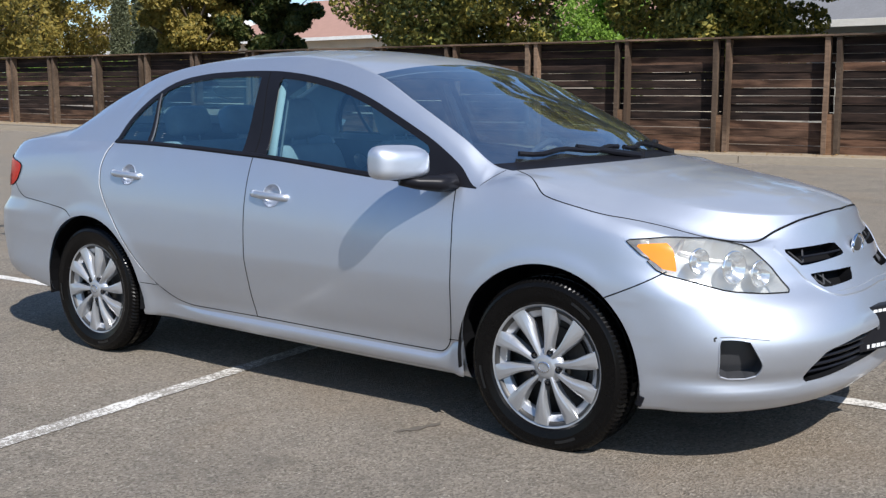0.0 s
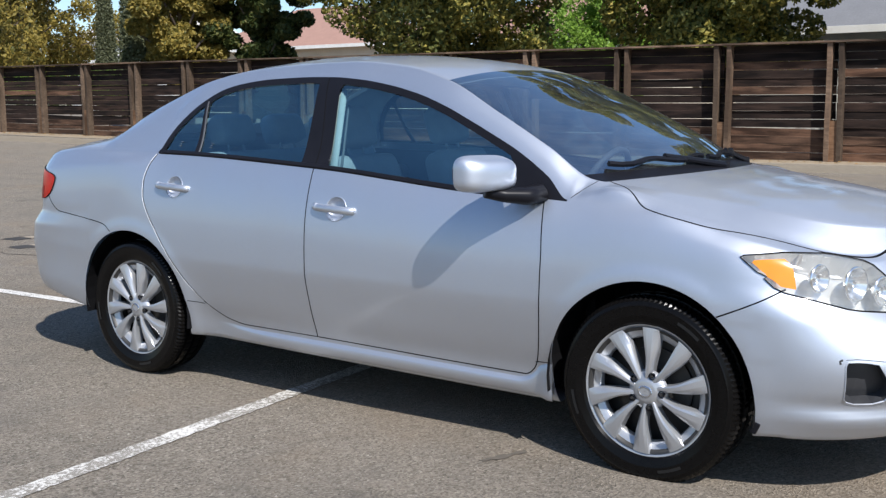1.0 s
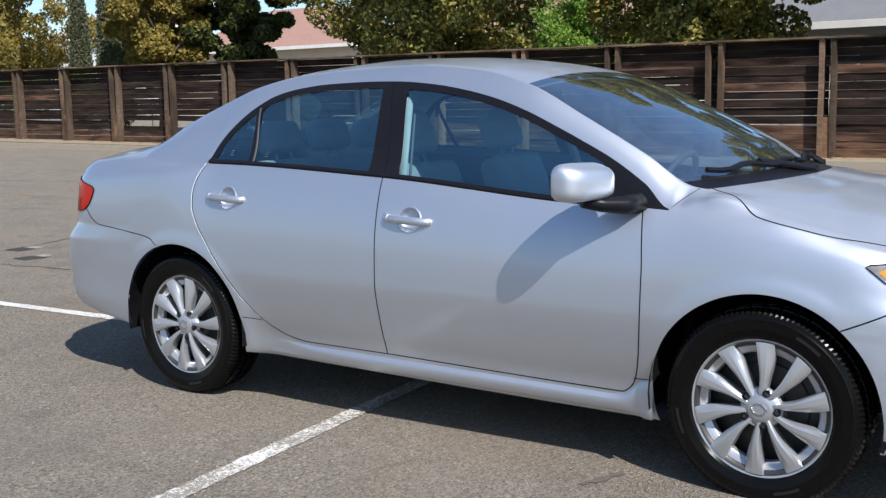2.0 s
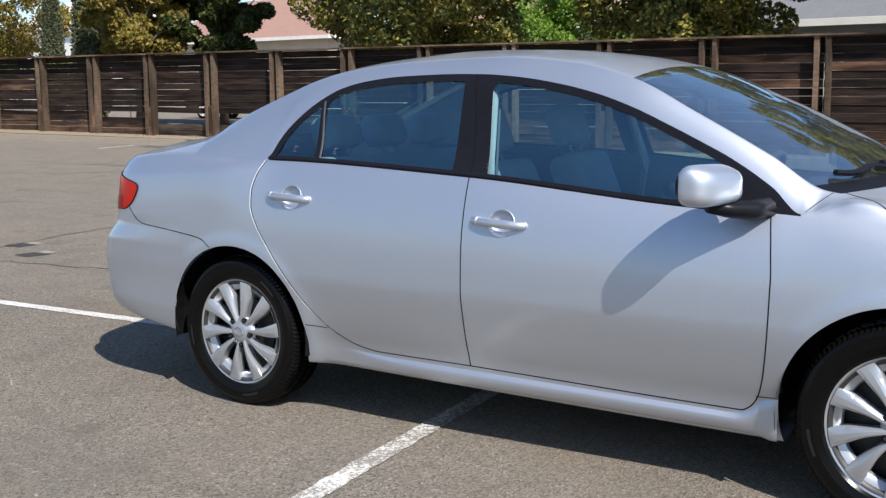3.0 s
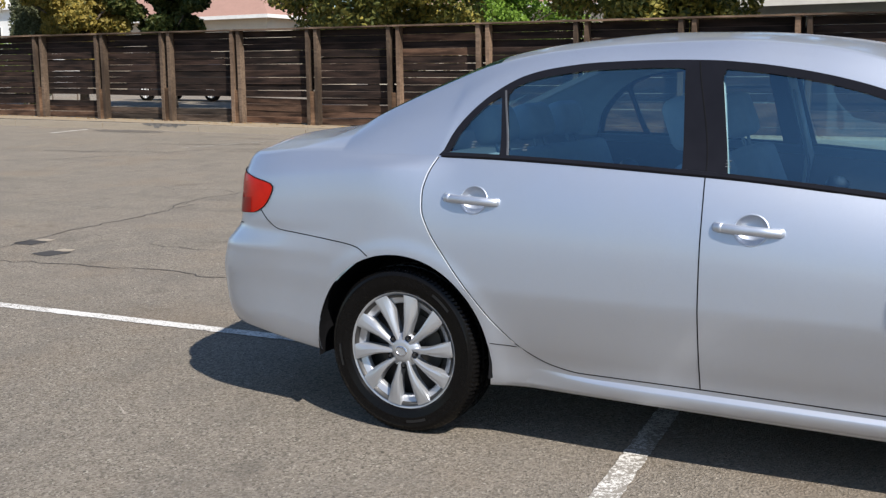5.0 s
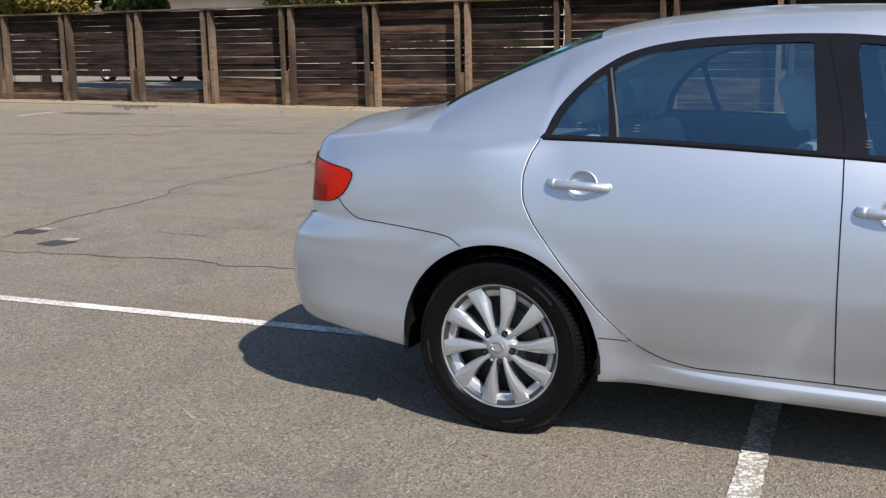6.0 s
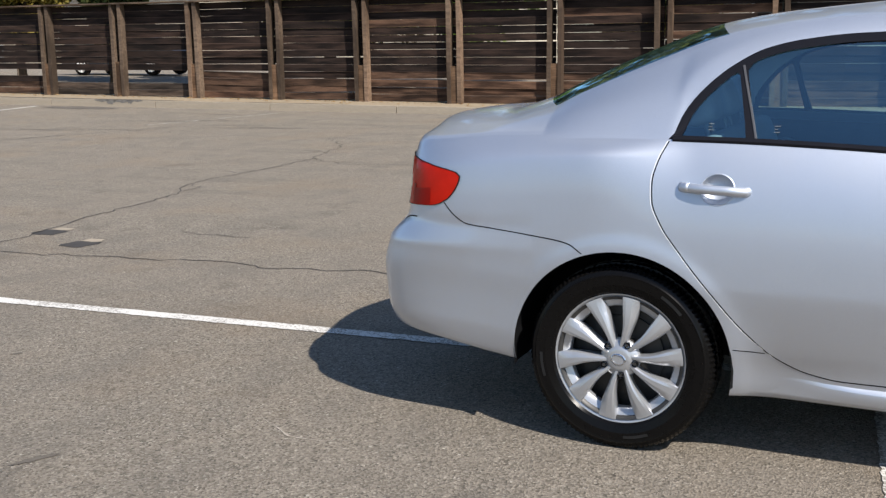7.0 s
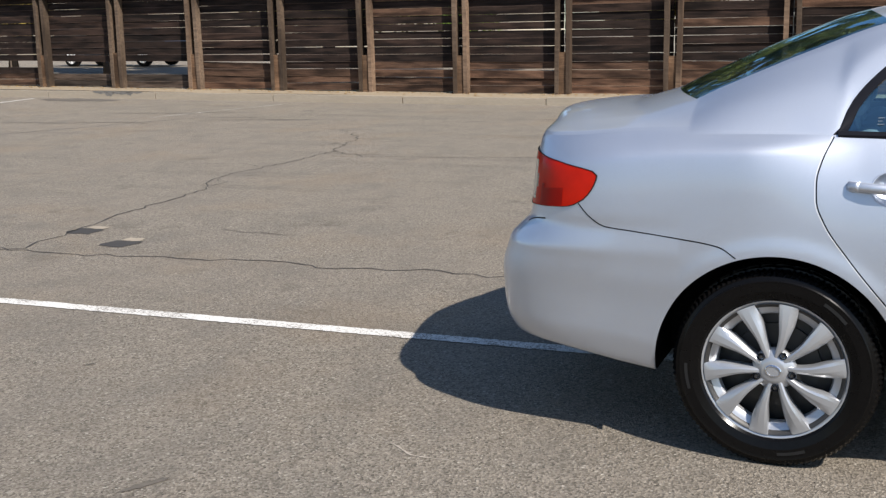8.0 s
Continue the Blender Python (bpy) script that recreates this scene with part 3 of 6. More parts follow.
FOG = [(1.108, 0.489), (1.238, 0.484), (1.305, 0.405), (1.298, 0.372), (1.265, 0.355), (1.135, 0.352), (1.115, 0.365)]
GRILLE_LOW = [(1.525, 0.338), (1.56, 0.38), (1.65, 0.432), (1.88, 0.455), (2.4, 0.46), (2.4, 0.362), (1.9, 0.348), (1.66, 0.332), (1.55, 0.328)]
SLOT_TOP = [(1.512, 0.742), (1.90, 0.742), (1.965, 0.700), (1.615, 0.686)]
SLOT_LOW = [(1.655, 0.660), (1.99, 0.655), (1.975, 0.618), (1.71, 0.612)]
for name, poly, where, q in (("headlight", HEADLIGHT, on_front, front_q), ("taillight", TAILLIGHT, on_rear, rear_q), ("fog", FOG, on_front, front_q),
                             ("grille_low", GRILLE_LOW, on_front, front_q), ("slot_top", SLOT_TOP, on_front, front_q), ("slot_low", SLOT_LOW, on_front, front_q)):
    claim(name, np.where(where, inside_of(poly, q, P[:, 2]), 1.0))

INDICATOR = [(0.790, 0.771), (0.955, 0.777), (0.962, 0.680), (0.905, 0.692)]
claim("indicator", np.where(on_front, inside_of(INDICATOR, front_q, P[:, 2]), 1.0), "headlight")

# glass cells follow the rows and columns
rail_x = rail[:, 0]
c_ws_top, c_ws_low = int(np.argmin(abs(rail_x - 0.357))), int(np.argmin(abs(rail_x - 1.0)))
c_bl_top, c_bl_low = int(np.argmin(abs(rail_x + 1.03))), int(np.argmin(abs(rail_x + 1.64)))
c_dlo_r, c_dlo_f = int(np.argmin(abs(rail_x + 1.159))), int(np.argmin(abs(rail_x - 0.979)))
in_dlo = (q_row >= R_BELT) & (q_row < R_DLO) & (q_col >= c_dlo_r) & (q_col < c_dlo_f)
region[in_dlo] = "side_glass"
region[(q_row >= R_RAIL) & (q_col >= c_ws_top) & (q_col < c_ws_low)] = "windscreen"
region[(q_row >= R_RAIL) & (q_col >= c_bl_low) & (q_col < c_bl_top)] = "rear_glass"

# panels of the painted shell
Q = P[quads].mean(1)
FRONT_DOOR = [(-0.19, 0.302), (0.812, 0.291), (0.850, 0.315), (0.874, 0.36), (0.893, 0.45), (0.906, 0.60), (0.908, 0.72), (0.900, 0.82), (0.885, 0.925)]
REAR_DOOR = [(-0.19, 0.302), (-0.60, 0.303), (-0.70, 0.318), (-0.80, 0.362), (-0.89, 0.44), (-1.00, 0.565), (-1.10, 0.685), (-1.168, 0.78), (-1.196, 0.85), (-1.199, 0.91), (-1.188, 0.965), (-1.160, 1.035)]
door_f = inside_of(FRONT_DOOR + [(0.9, 1.1), (-0.19, 1.1)], Q[:, 0], Q[:, 2]) < 0
door_r = inside_of(REAR_DOOR + [(-1.1, 1.1), (-0.19, 1.1)], Q[:, 0], Q[:, 2]) < 0
low_side = (q_row < R_BELT) & (Q[:, 1] > 0.7)
body = region == "body"
region[body & low_side & door_f] = "front_door"
region[body & low_side & door_r] = "rear_door"
body = region == "body"
bumper_line = curve_of([(1.50, 0.57), (1.60, 0.615), (1.74, 0.688), (1.9, 0.70), (2.0, 0.78), (2.1, 0.8)])(Q[:, 0])
region[body & (q_row < R_DLO) & (Q[:, 0] > 1.5) & (Q[:, 2] < bumper_line)] = "front_bumper"
rear_line = curve_of([(-2.2, 0.80), (-1.93, 0.80), (-1.84, 0.742), (-1.65, 0.722), (-1.46, 0.697), (-1.41, 0.667)])(Q[:, 0])
region[body & (Q[:, 0] < -1.40) & (Q[:, 2] < rear_line)] = "rear_bumper"
body = region == "body"
region[body & (q_row >= R_DLO) & (q_col >= c_ws_low)] = "bonnet"
region[body & (q_row >= R_RAIL) & (q_col < c_bl_low)] = "boot_lid"
region[body & (q_row >= R_DLO) & (q_col >= c_bl_low) & (q_col < c_ws_low)] = "roof"
body = region == "body"
region[body & (Q[:, 0] > 0.9) & (Q[:, 2] > 0.36)] = "front_wing"
body = region == "body"
region[body & (Q[:, 0] > -0.93) & (Q[:, 0] < 1.0) & (Q[:, 2] < 0.5)] = "side_sill"
region[(region == "body") & (Q[:, 0] < -2.0) & (Q[:, 1] < 0.60)] = "boot_lid"
region[region == "body"] = "rear_quarter_panel"

# stray islands of a panel go to the panel that they touch
def islands(name):
    own = np.nonzero(region == name)[0]
    label = {v: v for v in np.unique(quads[own]).tolist()}

    def top(v):
        while label[v] != v:
            label[v] = label[label[v]]
            v = label[v]
        return v

    for q in quads[own].tolist():
        for v in q[1:]:
            label[top(v)] = top(q[0])
    root = np.array([top(v) for v in quads[own][:, 0].tolist()])
    keep = max(set(root.tolist()), key=lambda r: (root == r).sum())
    return own[root != keep]


for name in ("rear_quarter_panel", "front_wing", "side_sill", "front_door", "rear_door"):
    for i in islands(name).tolist():
        shared = np.isin(quads, quads[i]).sum(1) >= 2
        near = [r for r in region[shared] if r not in (name, "hole", "side_glass")]
        region[i] = max(set(near), key=near.count) if near else "side_sill"

# outward normals of the whole shell
FN = np.cross(P[quads[:, 2]] - P[quads[:, 0]], P[quads[:, 3]] - P[quads[:, 1]])
FN[:, 1] *= 1  # half width grows outwards
NV = np.zeros_like(P)
for k in range(4):
    np.add.at(NV, quads[:, k], FN)
NV = -NV
mid = P[:, 1] < 1e-6
NV[mid, 1] = 0
NV /= np.maximum(np.linalg.norm(NV, axis=1, keepdims=True), 1e-12)


def shell(name, faces, hand, mat, parent=None, label="", push=0.0):
    """Mesh of some shell cells. hand -1: the car's right, 1: its left, 0: both in one mesh."""
    verts, polys, normals = [], [], []
    for h in ((-1, 1) if hand == 0 else (hand,)):
        used, inv = np.unique(faces, return_inverse=True)
        inv = inv.reshape(faces.shape) + len(verts)
        flip = np.array([1, h, 1])
        verts += list((P[used] + NV[used] * push) * flip)
        normals += list(NV[used] * flip)
        polys += [tuple(f) if h < 0 else tuple(f[::-1]) for f in inv.tolist()]
    clean = []
    for f in polys:
        g = [v for i, v in enumerate(f) if np.abs(np.asarray(verts[v]) - verts[f[i - 1]]).max() > 1e-6]
        if len(g) > 2:
            clean.append(tuple(g))
    ob = data_part(name, verts, clean, mat, parent, label, smooth=True)
    ob.data.normals_split_custom_set_from_vertices([tuple(n) for n in normals])
    return ob


def cells(name):
    return quads[region == name]


def recess(name, faces, hand, depth, mat, parent, label=""):
    """A pocket behind some shell cells: floor set back, with walls to the rim."""
    used, inv = np.unique(faces, return_inverse=True)
    inv = inv.reshape(faces.shape)
    flip = np.array([1, hand, 1])
    rim, back = P[used] * flip, (P[used] - NV[used] * depth) * flip
    n = len(used)
    count = {}
    for f in inv.tolist():
        for i in range(4):
            if f[i] == f[i - 1]:
                continue
            count.setdefault(frozenset((f[i], f[i - 1])), []).append((f[i - 1], f[i]))
    polys = [tuple(v + n for v in dict.fromkeys(f)) for f in inv.tolist()]
    polys += [(a, b, b + n, a + n) for hits in count.values() if len(hits) == 1 for a, b in hits]
    return data_part(name, np.concatenate([rim, back]), polys, mat, parent, label)


# window outlines inside the glazed band
dlo_xs = np.linspace(-1.159, 0.979, 120)
DLO_POLY = list(zip(dlo_xs, dlo(dlo_xs))) + [(x, float(belt(x)[0]) - 0.024) for x in (0.979, 0.6, 0.2, -0.19, -0.6, -1.159)]
dlo_sd = inside_of(DLO_POLY, P[:, 0], P[:, 2]) + 0.027
in_band = np.repeat((np.arange(NR) >= R_BELT) & (np.arange(NR) <= R_DLO), NX)
WINDOWS = {
    "front_glass": [(-0.105, 0.90), (0.722, 0.85), (0.722, 1.4), (-0.205, 1.4)],
    "rear_glass_side": [(-0.878, 0.95), (-0.262, 0.93), (-0.335, 1.45), (-0.985, 1.45)],
    "quarter_glass": [(-1.3, 0.95), (-0.905, 0.95), (-1.01, 1.45), (-1.3, 1.45)],
}
for name, poly in WINDOWS.items():
    claim(name, np.where(in_band, np.maximum(dlo_sd, inside_of(poly, P[:, 0], P[:, 2])), 1.0), "side_glass")
Qx = P[quads].mean(1)
right = P * np.array([1, -1, 1])
solid = quads[region != "hole"]
from mathutils.bvhtree import BVHTree
HULL = BVHTree.FromPolygons([tuple(v) for v in right], solid.tolist())


def on_side(x, z):
    hit = HULL.ray_cast(Vector((x, -3, z)), Vector((0, 1, 0)))
    return hit[0], hit[1]


def on_top(x, y):
    hit = HULL.ray_cast(Vector((x, -abs(y) - 1e-4, 3)), Vector((0, 0, -1)))
    return hit[0], hit[1]


def on_nose(y, z):
    hit = HULL.ray_cast(Vector((4, -abs(y) - 1e-4, z)), Vector((-1, 0, 0)))
    return hit[0], hit[1]


def dense(points, step=0.012):
    """Even, rounded run of points through a polyline (centripetal)."""
    pts = np.array(points, float)
    s = np.concatenate([[0], np.cumsum(np.linalg.norm(np.diff(pts, axis=0), axis=1))])
    n = max(3, int(s[-1] / step))
    return pchip(s, pts, np.linspace(0, s[-1], n))


def seam(name, hits, hand, width, mat, parent, lift=0.0009):
    """A narrow strip lying on the shell along some surface points."""
    hits = [h for h in hits if h[0] is not None]
    verts, faces = [], []
    for i, (p, n) in enumerate(hits):
        d = (hits[min(i + 1, len(hits) - 1)][0] - hits[max(i - 1, 0)][0]).normalized()
        s = n.cross(d).normalized() * (width / 2)
        for q in (p - s - n * 0.001, p - s * 0.6 + n * lift, p + s * 0.6 + n * lift, p + s - n * 0.001):
            verts.append((q.x, q.y if hand < 0 else -q.y, q.z))
    for i in range(len(hits) - 1):
        for k in range(3):
            a = i * 4 + k
            f = (a, a + 4, a + 5, a + 1)
            faces.append(f if hand < 0 else f[::-1])
    return data_part(name, verts, faces, mat, parent)


def outline_of(faces):
    """Edge of some shell cells, in order: places and normals on the car's right."""
    count = {}
    for q in faces.tolist():
        for i in range(4):
            if q[i] != q[i - 1]:
                count.setdefault(frozenset((q[i], q[i - 1])), []).append((q[i - 1], q[i]))
    nxt = dict(hits[0] for hits in count.values() if len(hits) == 1)
    k = min(nxt)
    run = []
    for _ in range(len(nxt)):
        run.append((Vector((P[k] * [1, -1, 1]).tolist()), Vector((NV[k] * [1, -1, 1]).tolist())))
        k = nxt.get(k, k)
    return run


BOWL = simple("lamp_reflector", (0.86, 0.87, 0.88), 0.16, metal=0.9, vary=0.05)

# ---- painted panels ----
for name, label in (("bonnet", ""), ("roof", ""), ("boot_lid", "")):
    c = cells(name)
    if name == "bonnet":
        cowl = (region == "bonnet") & (q_row >= R_RAIL) & (q_col < c_ws_low + 4)
        shell("cowl_panel", quads[cowl], 0, BLACK, car, "black plastic cowl below the windscreen")
        c = quads[(region == "bonnet") & ~cowl]
    shell(name, c, 0, PAINT, car)
shell("roof_lining", cells("roof"), 0, LINING, car, "pale grey cloth headliner", push=-0.03)
front_bumper = shell("front_bumper", cells("front_bumper"), 0, PAINT, car)
rear_bumper = shell("rear_bumper", cells("rear_bumper"), 0, PAINT, car)


def glazing(name, region_name, mat, border, label):
    """A screen of glass with a black printed border of a few cells."""
    own = region == region_name
    c0, c1 = q_col[own].min(), q_col[own].max()
    edge = own & ((q_col < c0 + border[0]) | (q_col > c1 - border[1]))
    pane = shell(name, quads[own & ~edge], 0, mat, car, label)
    if edge.any():
        shell("glass_border", quads[edge], 0, BLACK, pane, "black printed border")
    return pane


glazing("windscreen", "windscreen", WSHIELD, (0, 1), "windscreen mirroring sky and trees")
glazing("rear_window", "rear_glass", GLASS, (0, 0), "tinted rear window mirroring trees")

doors = {}
for hand in (-1, 1):
    shell("front_wing", cells("front_wing"), hand, PAINT, car)
    shell("rear_quarter_panel", cells("rear_quarter_panel"), hand, PAINT, car)
    shell("side_sill", cells("side_sill"), hand, PAINT, car)
    fd = shell("front_door", cells("front_door"), hand, PAINT, car)
    rd = shell("rear_door", cells("rear_door"), hand, PAINT, car)
    doors[hand] = fd, rd
    framing = region == "side_glass"
    mid_x = Qx[:, 0]
    shell("window_frame", quads[framing & (mid_x >= -0.232)], hand, BLACK, fd, "black window frame")
    shell("window_frame", quads[framing & (mid_x < -0.232)], hand, BLACK, rd, "black window frame")
    shell("door_window", cells("front_glass"), hand, GLASS, fd, "tinted side glass", push=-0.004)
    shell("door_window", cells("rear_glass_side"), hand, GLASS, rd, "tinted side glass", push=-0.004)
    shell("quarter_window", cells("quarter_glass"), hand, GLASS, rd, "small fixed quarter glass", push=-0.004)
    low = (region == "front_door") | (region == "rear_door")
    shell("door_trim", quads[low & (Qx[:, 2] > 0.33) & (Qx[:, 0] >= -0.19)], hand, DASH, fd, "dark inner door trim", push=-0.06)
    shell("door_trim", quads[low & (Qx[:, 2] > 0.33) & (Qx[:, 0] < -0.19)], hand, DASH, rd, "dark inner door trim", push=-0.06)

    # shut lines
    seams = [
        ("door_gap", [on_side(*p) for p in dense(FRONT_DOOR[:0:-1] + [(-0.19, 0.302)])], fd, GAPDARK, 0.0055),
        ("door_gap", [on_side(*p) for p in dense(REAR_DOOR)], rd, GAPDARK, 0.005),
        ("pillar_gap", [on_side(*p) for p in dense([(-0.19, 0.302), (-0.188, 0.55), (-0.189, 0.85), (-0.195, 1.0), (-0.275, 1.362)])], fd, GAPDARK, 0.0055),
        ("wing_gap", [on_side(*p) for p in dense([(1.53, 0.585), (1.60, 0.616), (1.68, 0.655), (1.735, 0.688)])], front_bumper, GAPDARK, 0.006),
        ("bumper_gap", [on_side(*p) for p in dense([(-1.925, 0.812), (-1.89, 0.775), (-1.835, 0.742), (-1.75, 0.733), (-1.60, 0.717), (-1.47, 0.697), (-1.42, 0.667)])], rear_bumper, GAPDARK, 0.005),
        ("sill_gap", [on_side(*p) for p in dense([(0.862, 0.345), (0.94, 0.352)])], fd, GAPDARK, 0.004),
        ("sill_gap", [on_side(*p) for p in dense([(-0.93, 0.385), (-0.835, 0.378)])], rd, GAPDARK, 0.004),
    ]
    # painted highlight: pale strip where the rear door edge catches the sun
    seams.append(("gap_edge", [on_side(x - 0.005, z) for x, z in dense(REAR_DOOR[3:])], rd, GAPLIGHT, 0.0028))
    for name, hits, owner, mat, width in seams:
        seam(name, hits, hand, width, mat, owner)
    bonnet_edge = dense([(1.075, 0.69), (1.11, 0.705), (1.144, 0.727), (1.19, 0.765), (1.267, 0.803), (1.35, 0.811), (1.44, 0.806), (1.58, 0.775), (1.71, 0.71), (1.83, 0.632), (1.915, 0.55), (1.95, 0.46), (1.985, 0.36), (2.025, 0.18), (2.037, 0.0)])
    seam("bonnet_gap", [on_top(*p) for p in bonnet_edge], hand, 0.006, GAPDARK, front_bumper)
    nose_edge = [p for p in bonnet_edge if p[0] > 1.80]
    seam("nose_gap", [on_top(*p) for p in nose_edge], hand, 0.010, GAPDARK, front_bumper, lift=0.0018)
    pillar_seam = [on_side(*p) for p in dense([(0.985, 0.93), (1.01, 0.955), (1.045, 0.985)])]
    seam("pillar_joint", pillar_seam, hand, 0.003, GAPDARK, fd)
    # weather strip along the window sills
    strip = [on_side(x, float(belt(x)[0]) + 0.003) for x in np.arange(-1.15, 0.9, 0.02)]
    seam("sill_strip", strip, hand, 0.024, BLACK, fd, lift=0.006)
    # moulded sill below the doors
    verts, faces = [], []
    xs = np.linspace(-0.88, 0.934, 66)
    for x in xs:
        z0 = float(np.interp(x, [-0.90, -0.82, -0.74, -0.66, -0.56, 0.79, 0.835, 0.862, 0.885, 0.95], [0.355, 0.330, 0.308, 0.294, 0.287, 0.277, 0.288, 0.312, 0.340, 0.346]))
        p = on_side(min(x, 0.922), z0 + 0.004)[0]
        k = max(0.0, min(1.0, (x + 0.90) / 0.55))
        k = k * k * (3 - 2 * k)
        m = min(1.0, max(0.0, (0.945 - x) / 0.16))
        m = 0.05 + 0.95 * m * m * (3 - 2 * m)
        for out, dz in ((-0.003, 0.002), (0.001, -0.0005), (0.0120, -0.012), (0.0136, -0.0155), (0.0115, -0.032), (0.0060, -0.050), (-0.0010, -0.060), (-0.03 if x < 0.9 else -0.005, -0.064)):
            zv = z0 + dz * (z0 - float(np.interp(x, [-0.9, 0.9], [0.230, 0.219]))) / 0.06
            low = on_side(min(x, 0.922), max(zv, 0.25))[0]
            base = low.y + (p.y - low.y) * k
            verts.append((x, (base - (out if out < -0.002 else out * k * m - 0.003 * (1 - k))) * -hand, zv))
    for i in range(len(xs) - 1):
        for k in range(7):
            a = i * 8 + k
            f = (a, a + 1, a + 9, a + 8)
            faces.append(f if hand < 0 else f[::-1])
    data_part("sill_cover", verts, faces, PAINT, car, "moulded silver sill", smooth=True)
    # small etched glass marks, unreadable
    for wx, dz in () if hand > 0 else ((-1.035, 0.050), (-0.835, 0.050), (-0.130, 0.050)):
        for k in range(3):
            mark = [on_side(wx + a, float(belt(wx)[0]) + dz - 0.009 * k) for a in np.linspace(-0.009, 0.009 - 0.006 * (k % 2), 4)]
            seam("glass_mark", mark, hand, 0.0013, ETCH, fd if wx > -0.2 else rd, lift=0.001)
    # bright quarter-light bar
    bar = [on_side(*p) for p in dense([(-0.892, 1.036), (-0.925, 1.15), (-0.958, 1.268)])]
    seam("quarter_bar", bar, hand, 0.009, GREYTRIM, rd, lift=0.003)

    # lamps
    lamp_cells = quads[(region == "headlight") | (region == "indicator")]
    hl = recess("headlight", lamp_cells, hand, 0.07, simple("lamp_housing", (0.80, 0.80, 0.79), 0.22, metal=0.55, vary=0.08), car, "hazy clear headlamp with amber corner")
    shell("lamp_lens", lamp_cells, hand, LENS, hl, "hazed clear plastic lens", push=0.002)
    shell("indicator_lens", cells("indicator"), hand, AMBER, hl, "amber corner indicator", push=0.0035)
    for q, z, r in ((1.09, 0.722, 0.040), (1.235, 0.702, 0.050), (1.37, 0.672, 0.042)):
        k = int(np.argmin((front_q - q) ** 2 + (P[:, 2] - z) ** 2 + (~on_front) * 9))
        out = Vector((1.0, -0.35, 0.05)).normalized()
        back = Vector((P[k] - NV[k] * 0.012).tolist())
        back.y *= -1
        v, f = lathe([(0.010, 0.030), (0.012, 0.012), (r * 0.35, 0.040), (r * 0.7, 0.026), (r, 0.002), (r * 1.08, 0.0), (r * 1.12, 0.006)], 28)
        m = Matrix.Translation(back) @ out.to_track_quat("-Y", "Z").to_matrix().to_4x4()
        w = [m @ Vector(a) for a in v]
        data_part("reflector", [(a.x, a.y * -hand, a.z) for a in w], f, BOWL, hl, "bright reflector bowl", smooth=True)
    tl = cells("taillight")
    tq = P[tl].mean(1)
    tz = tq[:, 2]
    tq = -tq[:, 0] - tq[:, 1]
    clear = (tq > 1.325 + 6.0 * (tz - 0.868) ** 2) & (tz > 0.808) & (tz < 0.935) | (tq > 1.47)
    lamp = shell("tail_lamp", tl[~clear], hand, RED, car, "red tail lamp lens", push=0.004)
    shell("lower_segment", tl[(tq > 1.13) & (tq < 1.27) & (tz < 0.858)], hand, REDDEEP, lamp, "darker red lower segment", push=0.0055)
    shell("reversing_lens", tl[clear], hand, LENS, lamp, "clear reversing lens", push=0.003)
    recess("lamp_pan", tl[clear], hand, 0.04, LINING, lamp)
    rim = outline_of(tl)
    seam("lamp_gasket", rim + rim[:1], hand, 0.003, GAPDARK, lamp, lift=0.0052)
    fog = recess("fog_lamp_recess", cells("fog"), hand, 0.045, simple("fog_panel_plastic", (0.035, 0.036, 0.04), 0.4), front_bumper, "dark grey blanked fog lamp recess")
    rim = outline_of(cells("fog"))
    seam("fog_surround", rim + rim[:2], hand, 0.005, PAINT, front_bumper, lift=0.003)
    recess("grille_slot", cells("slot_top"), hand, 0.05, GAPDARK, front_bumper, "black upper grille slot")
    recess("grille_slot", cells("slot_low"), hand, 0.05, GAPDARK, front_bumper, "black upper grille slot")
    recess("air_intake", cells("grille_low"), hand, 0.09, GAPDARK, front_bumper, "black lower air intake")
    for z in (0.356, 0.381, 0.406, 0.430):
        line = [on_nose(y, z) for y in np.linspace(0.0, 0.60, 60)]
        pts = [(p.x - 0.024, p.y * -hand, z) for p, n in line if p is not None and inside_of(GRILLE_LOW, np.array([p.x + p.y]), np.array([z]))[0] < -0.004]
        if len(pts) > 2:
            v, f = tube(pts, 0.0055)
            data_part("intake_bar", v, f, BLACK, front_bumper)
    line = [on_nose(y, 0.67) for y in np.linspace(0.12, 0.40, 12)]
    v, f = tube([(p.x - 0.03, p.y * -hand, 0.712) for p, n in line if p is not None], 0.004)
    data_part("grille_bar", v, f, BLACK, front_bumper)

    # crossed mesh behind the slots
    for name, poly in (("slot_top", SLOT_TOP), ("slot_low", SLOT_LOW)):
        pts = P[np.unique(cells(name))]
        if len(pts):
            z0, z1 = pts[:, 2].min(), pts[:, 2].max()
            for k in range(9):
                for lean in (-1, 1):
                    y = 0.10 + 0.045 * k
                    ends = [on_nose(y + lean * 0.02 * h, z0 + (z1 - z0) * (0.5 + 0.42 * h)) for h in (-1, 1)]
                    if any(e[0] is None or inside_of(poly, np.array([e[0].x + e[0].y]), np.array([e[0].z]))[0] > -0.002 for e in ends):
                        continue
                    v, f = tube([(e[0].x - 0.022, e[0].y * -hand, e[0].z) for e in ends], 0.003, 5)
                    data_part("grille_mesh_bar", v, f, GREYTRIM, front_bumper)

    seam("grille_trim", [on_nose(*p) for p in dense([(0.50, 0.752), (0.46, 0.69), (0.42, 0.63), (0.385, 0.602), (0.33, 0.590), (0.2, 0.588), (0.0, 0.593)])], hand, 0.026, PAINT, front_bumper, lift=0.004)
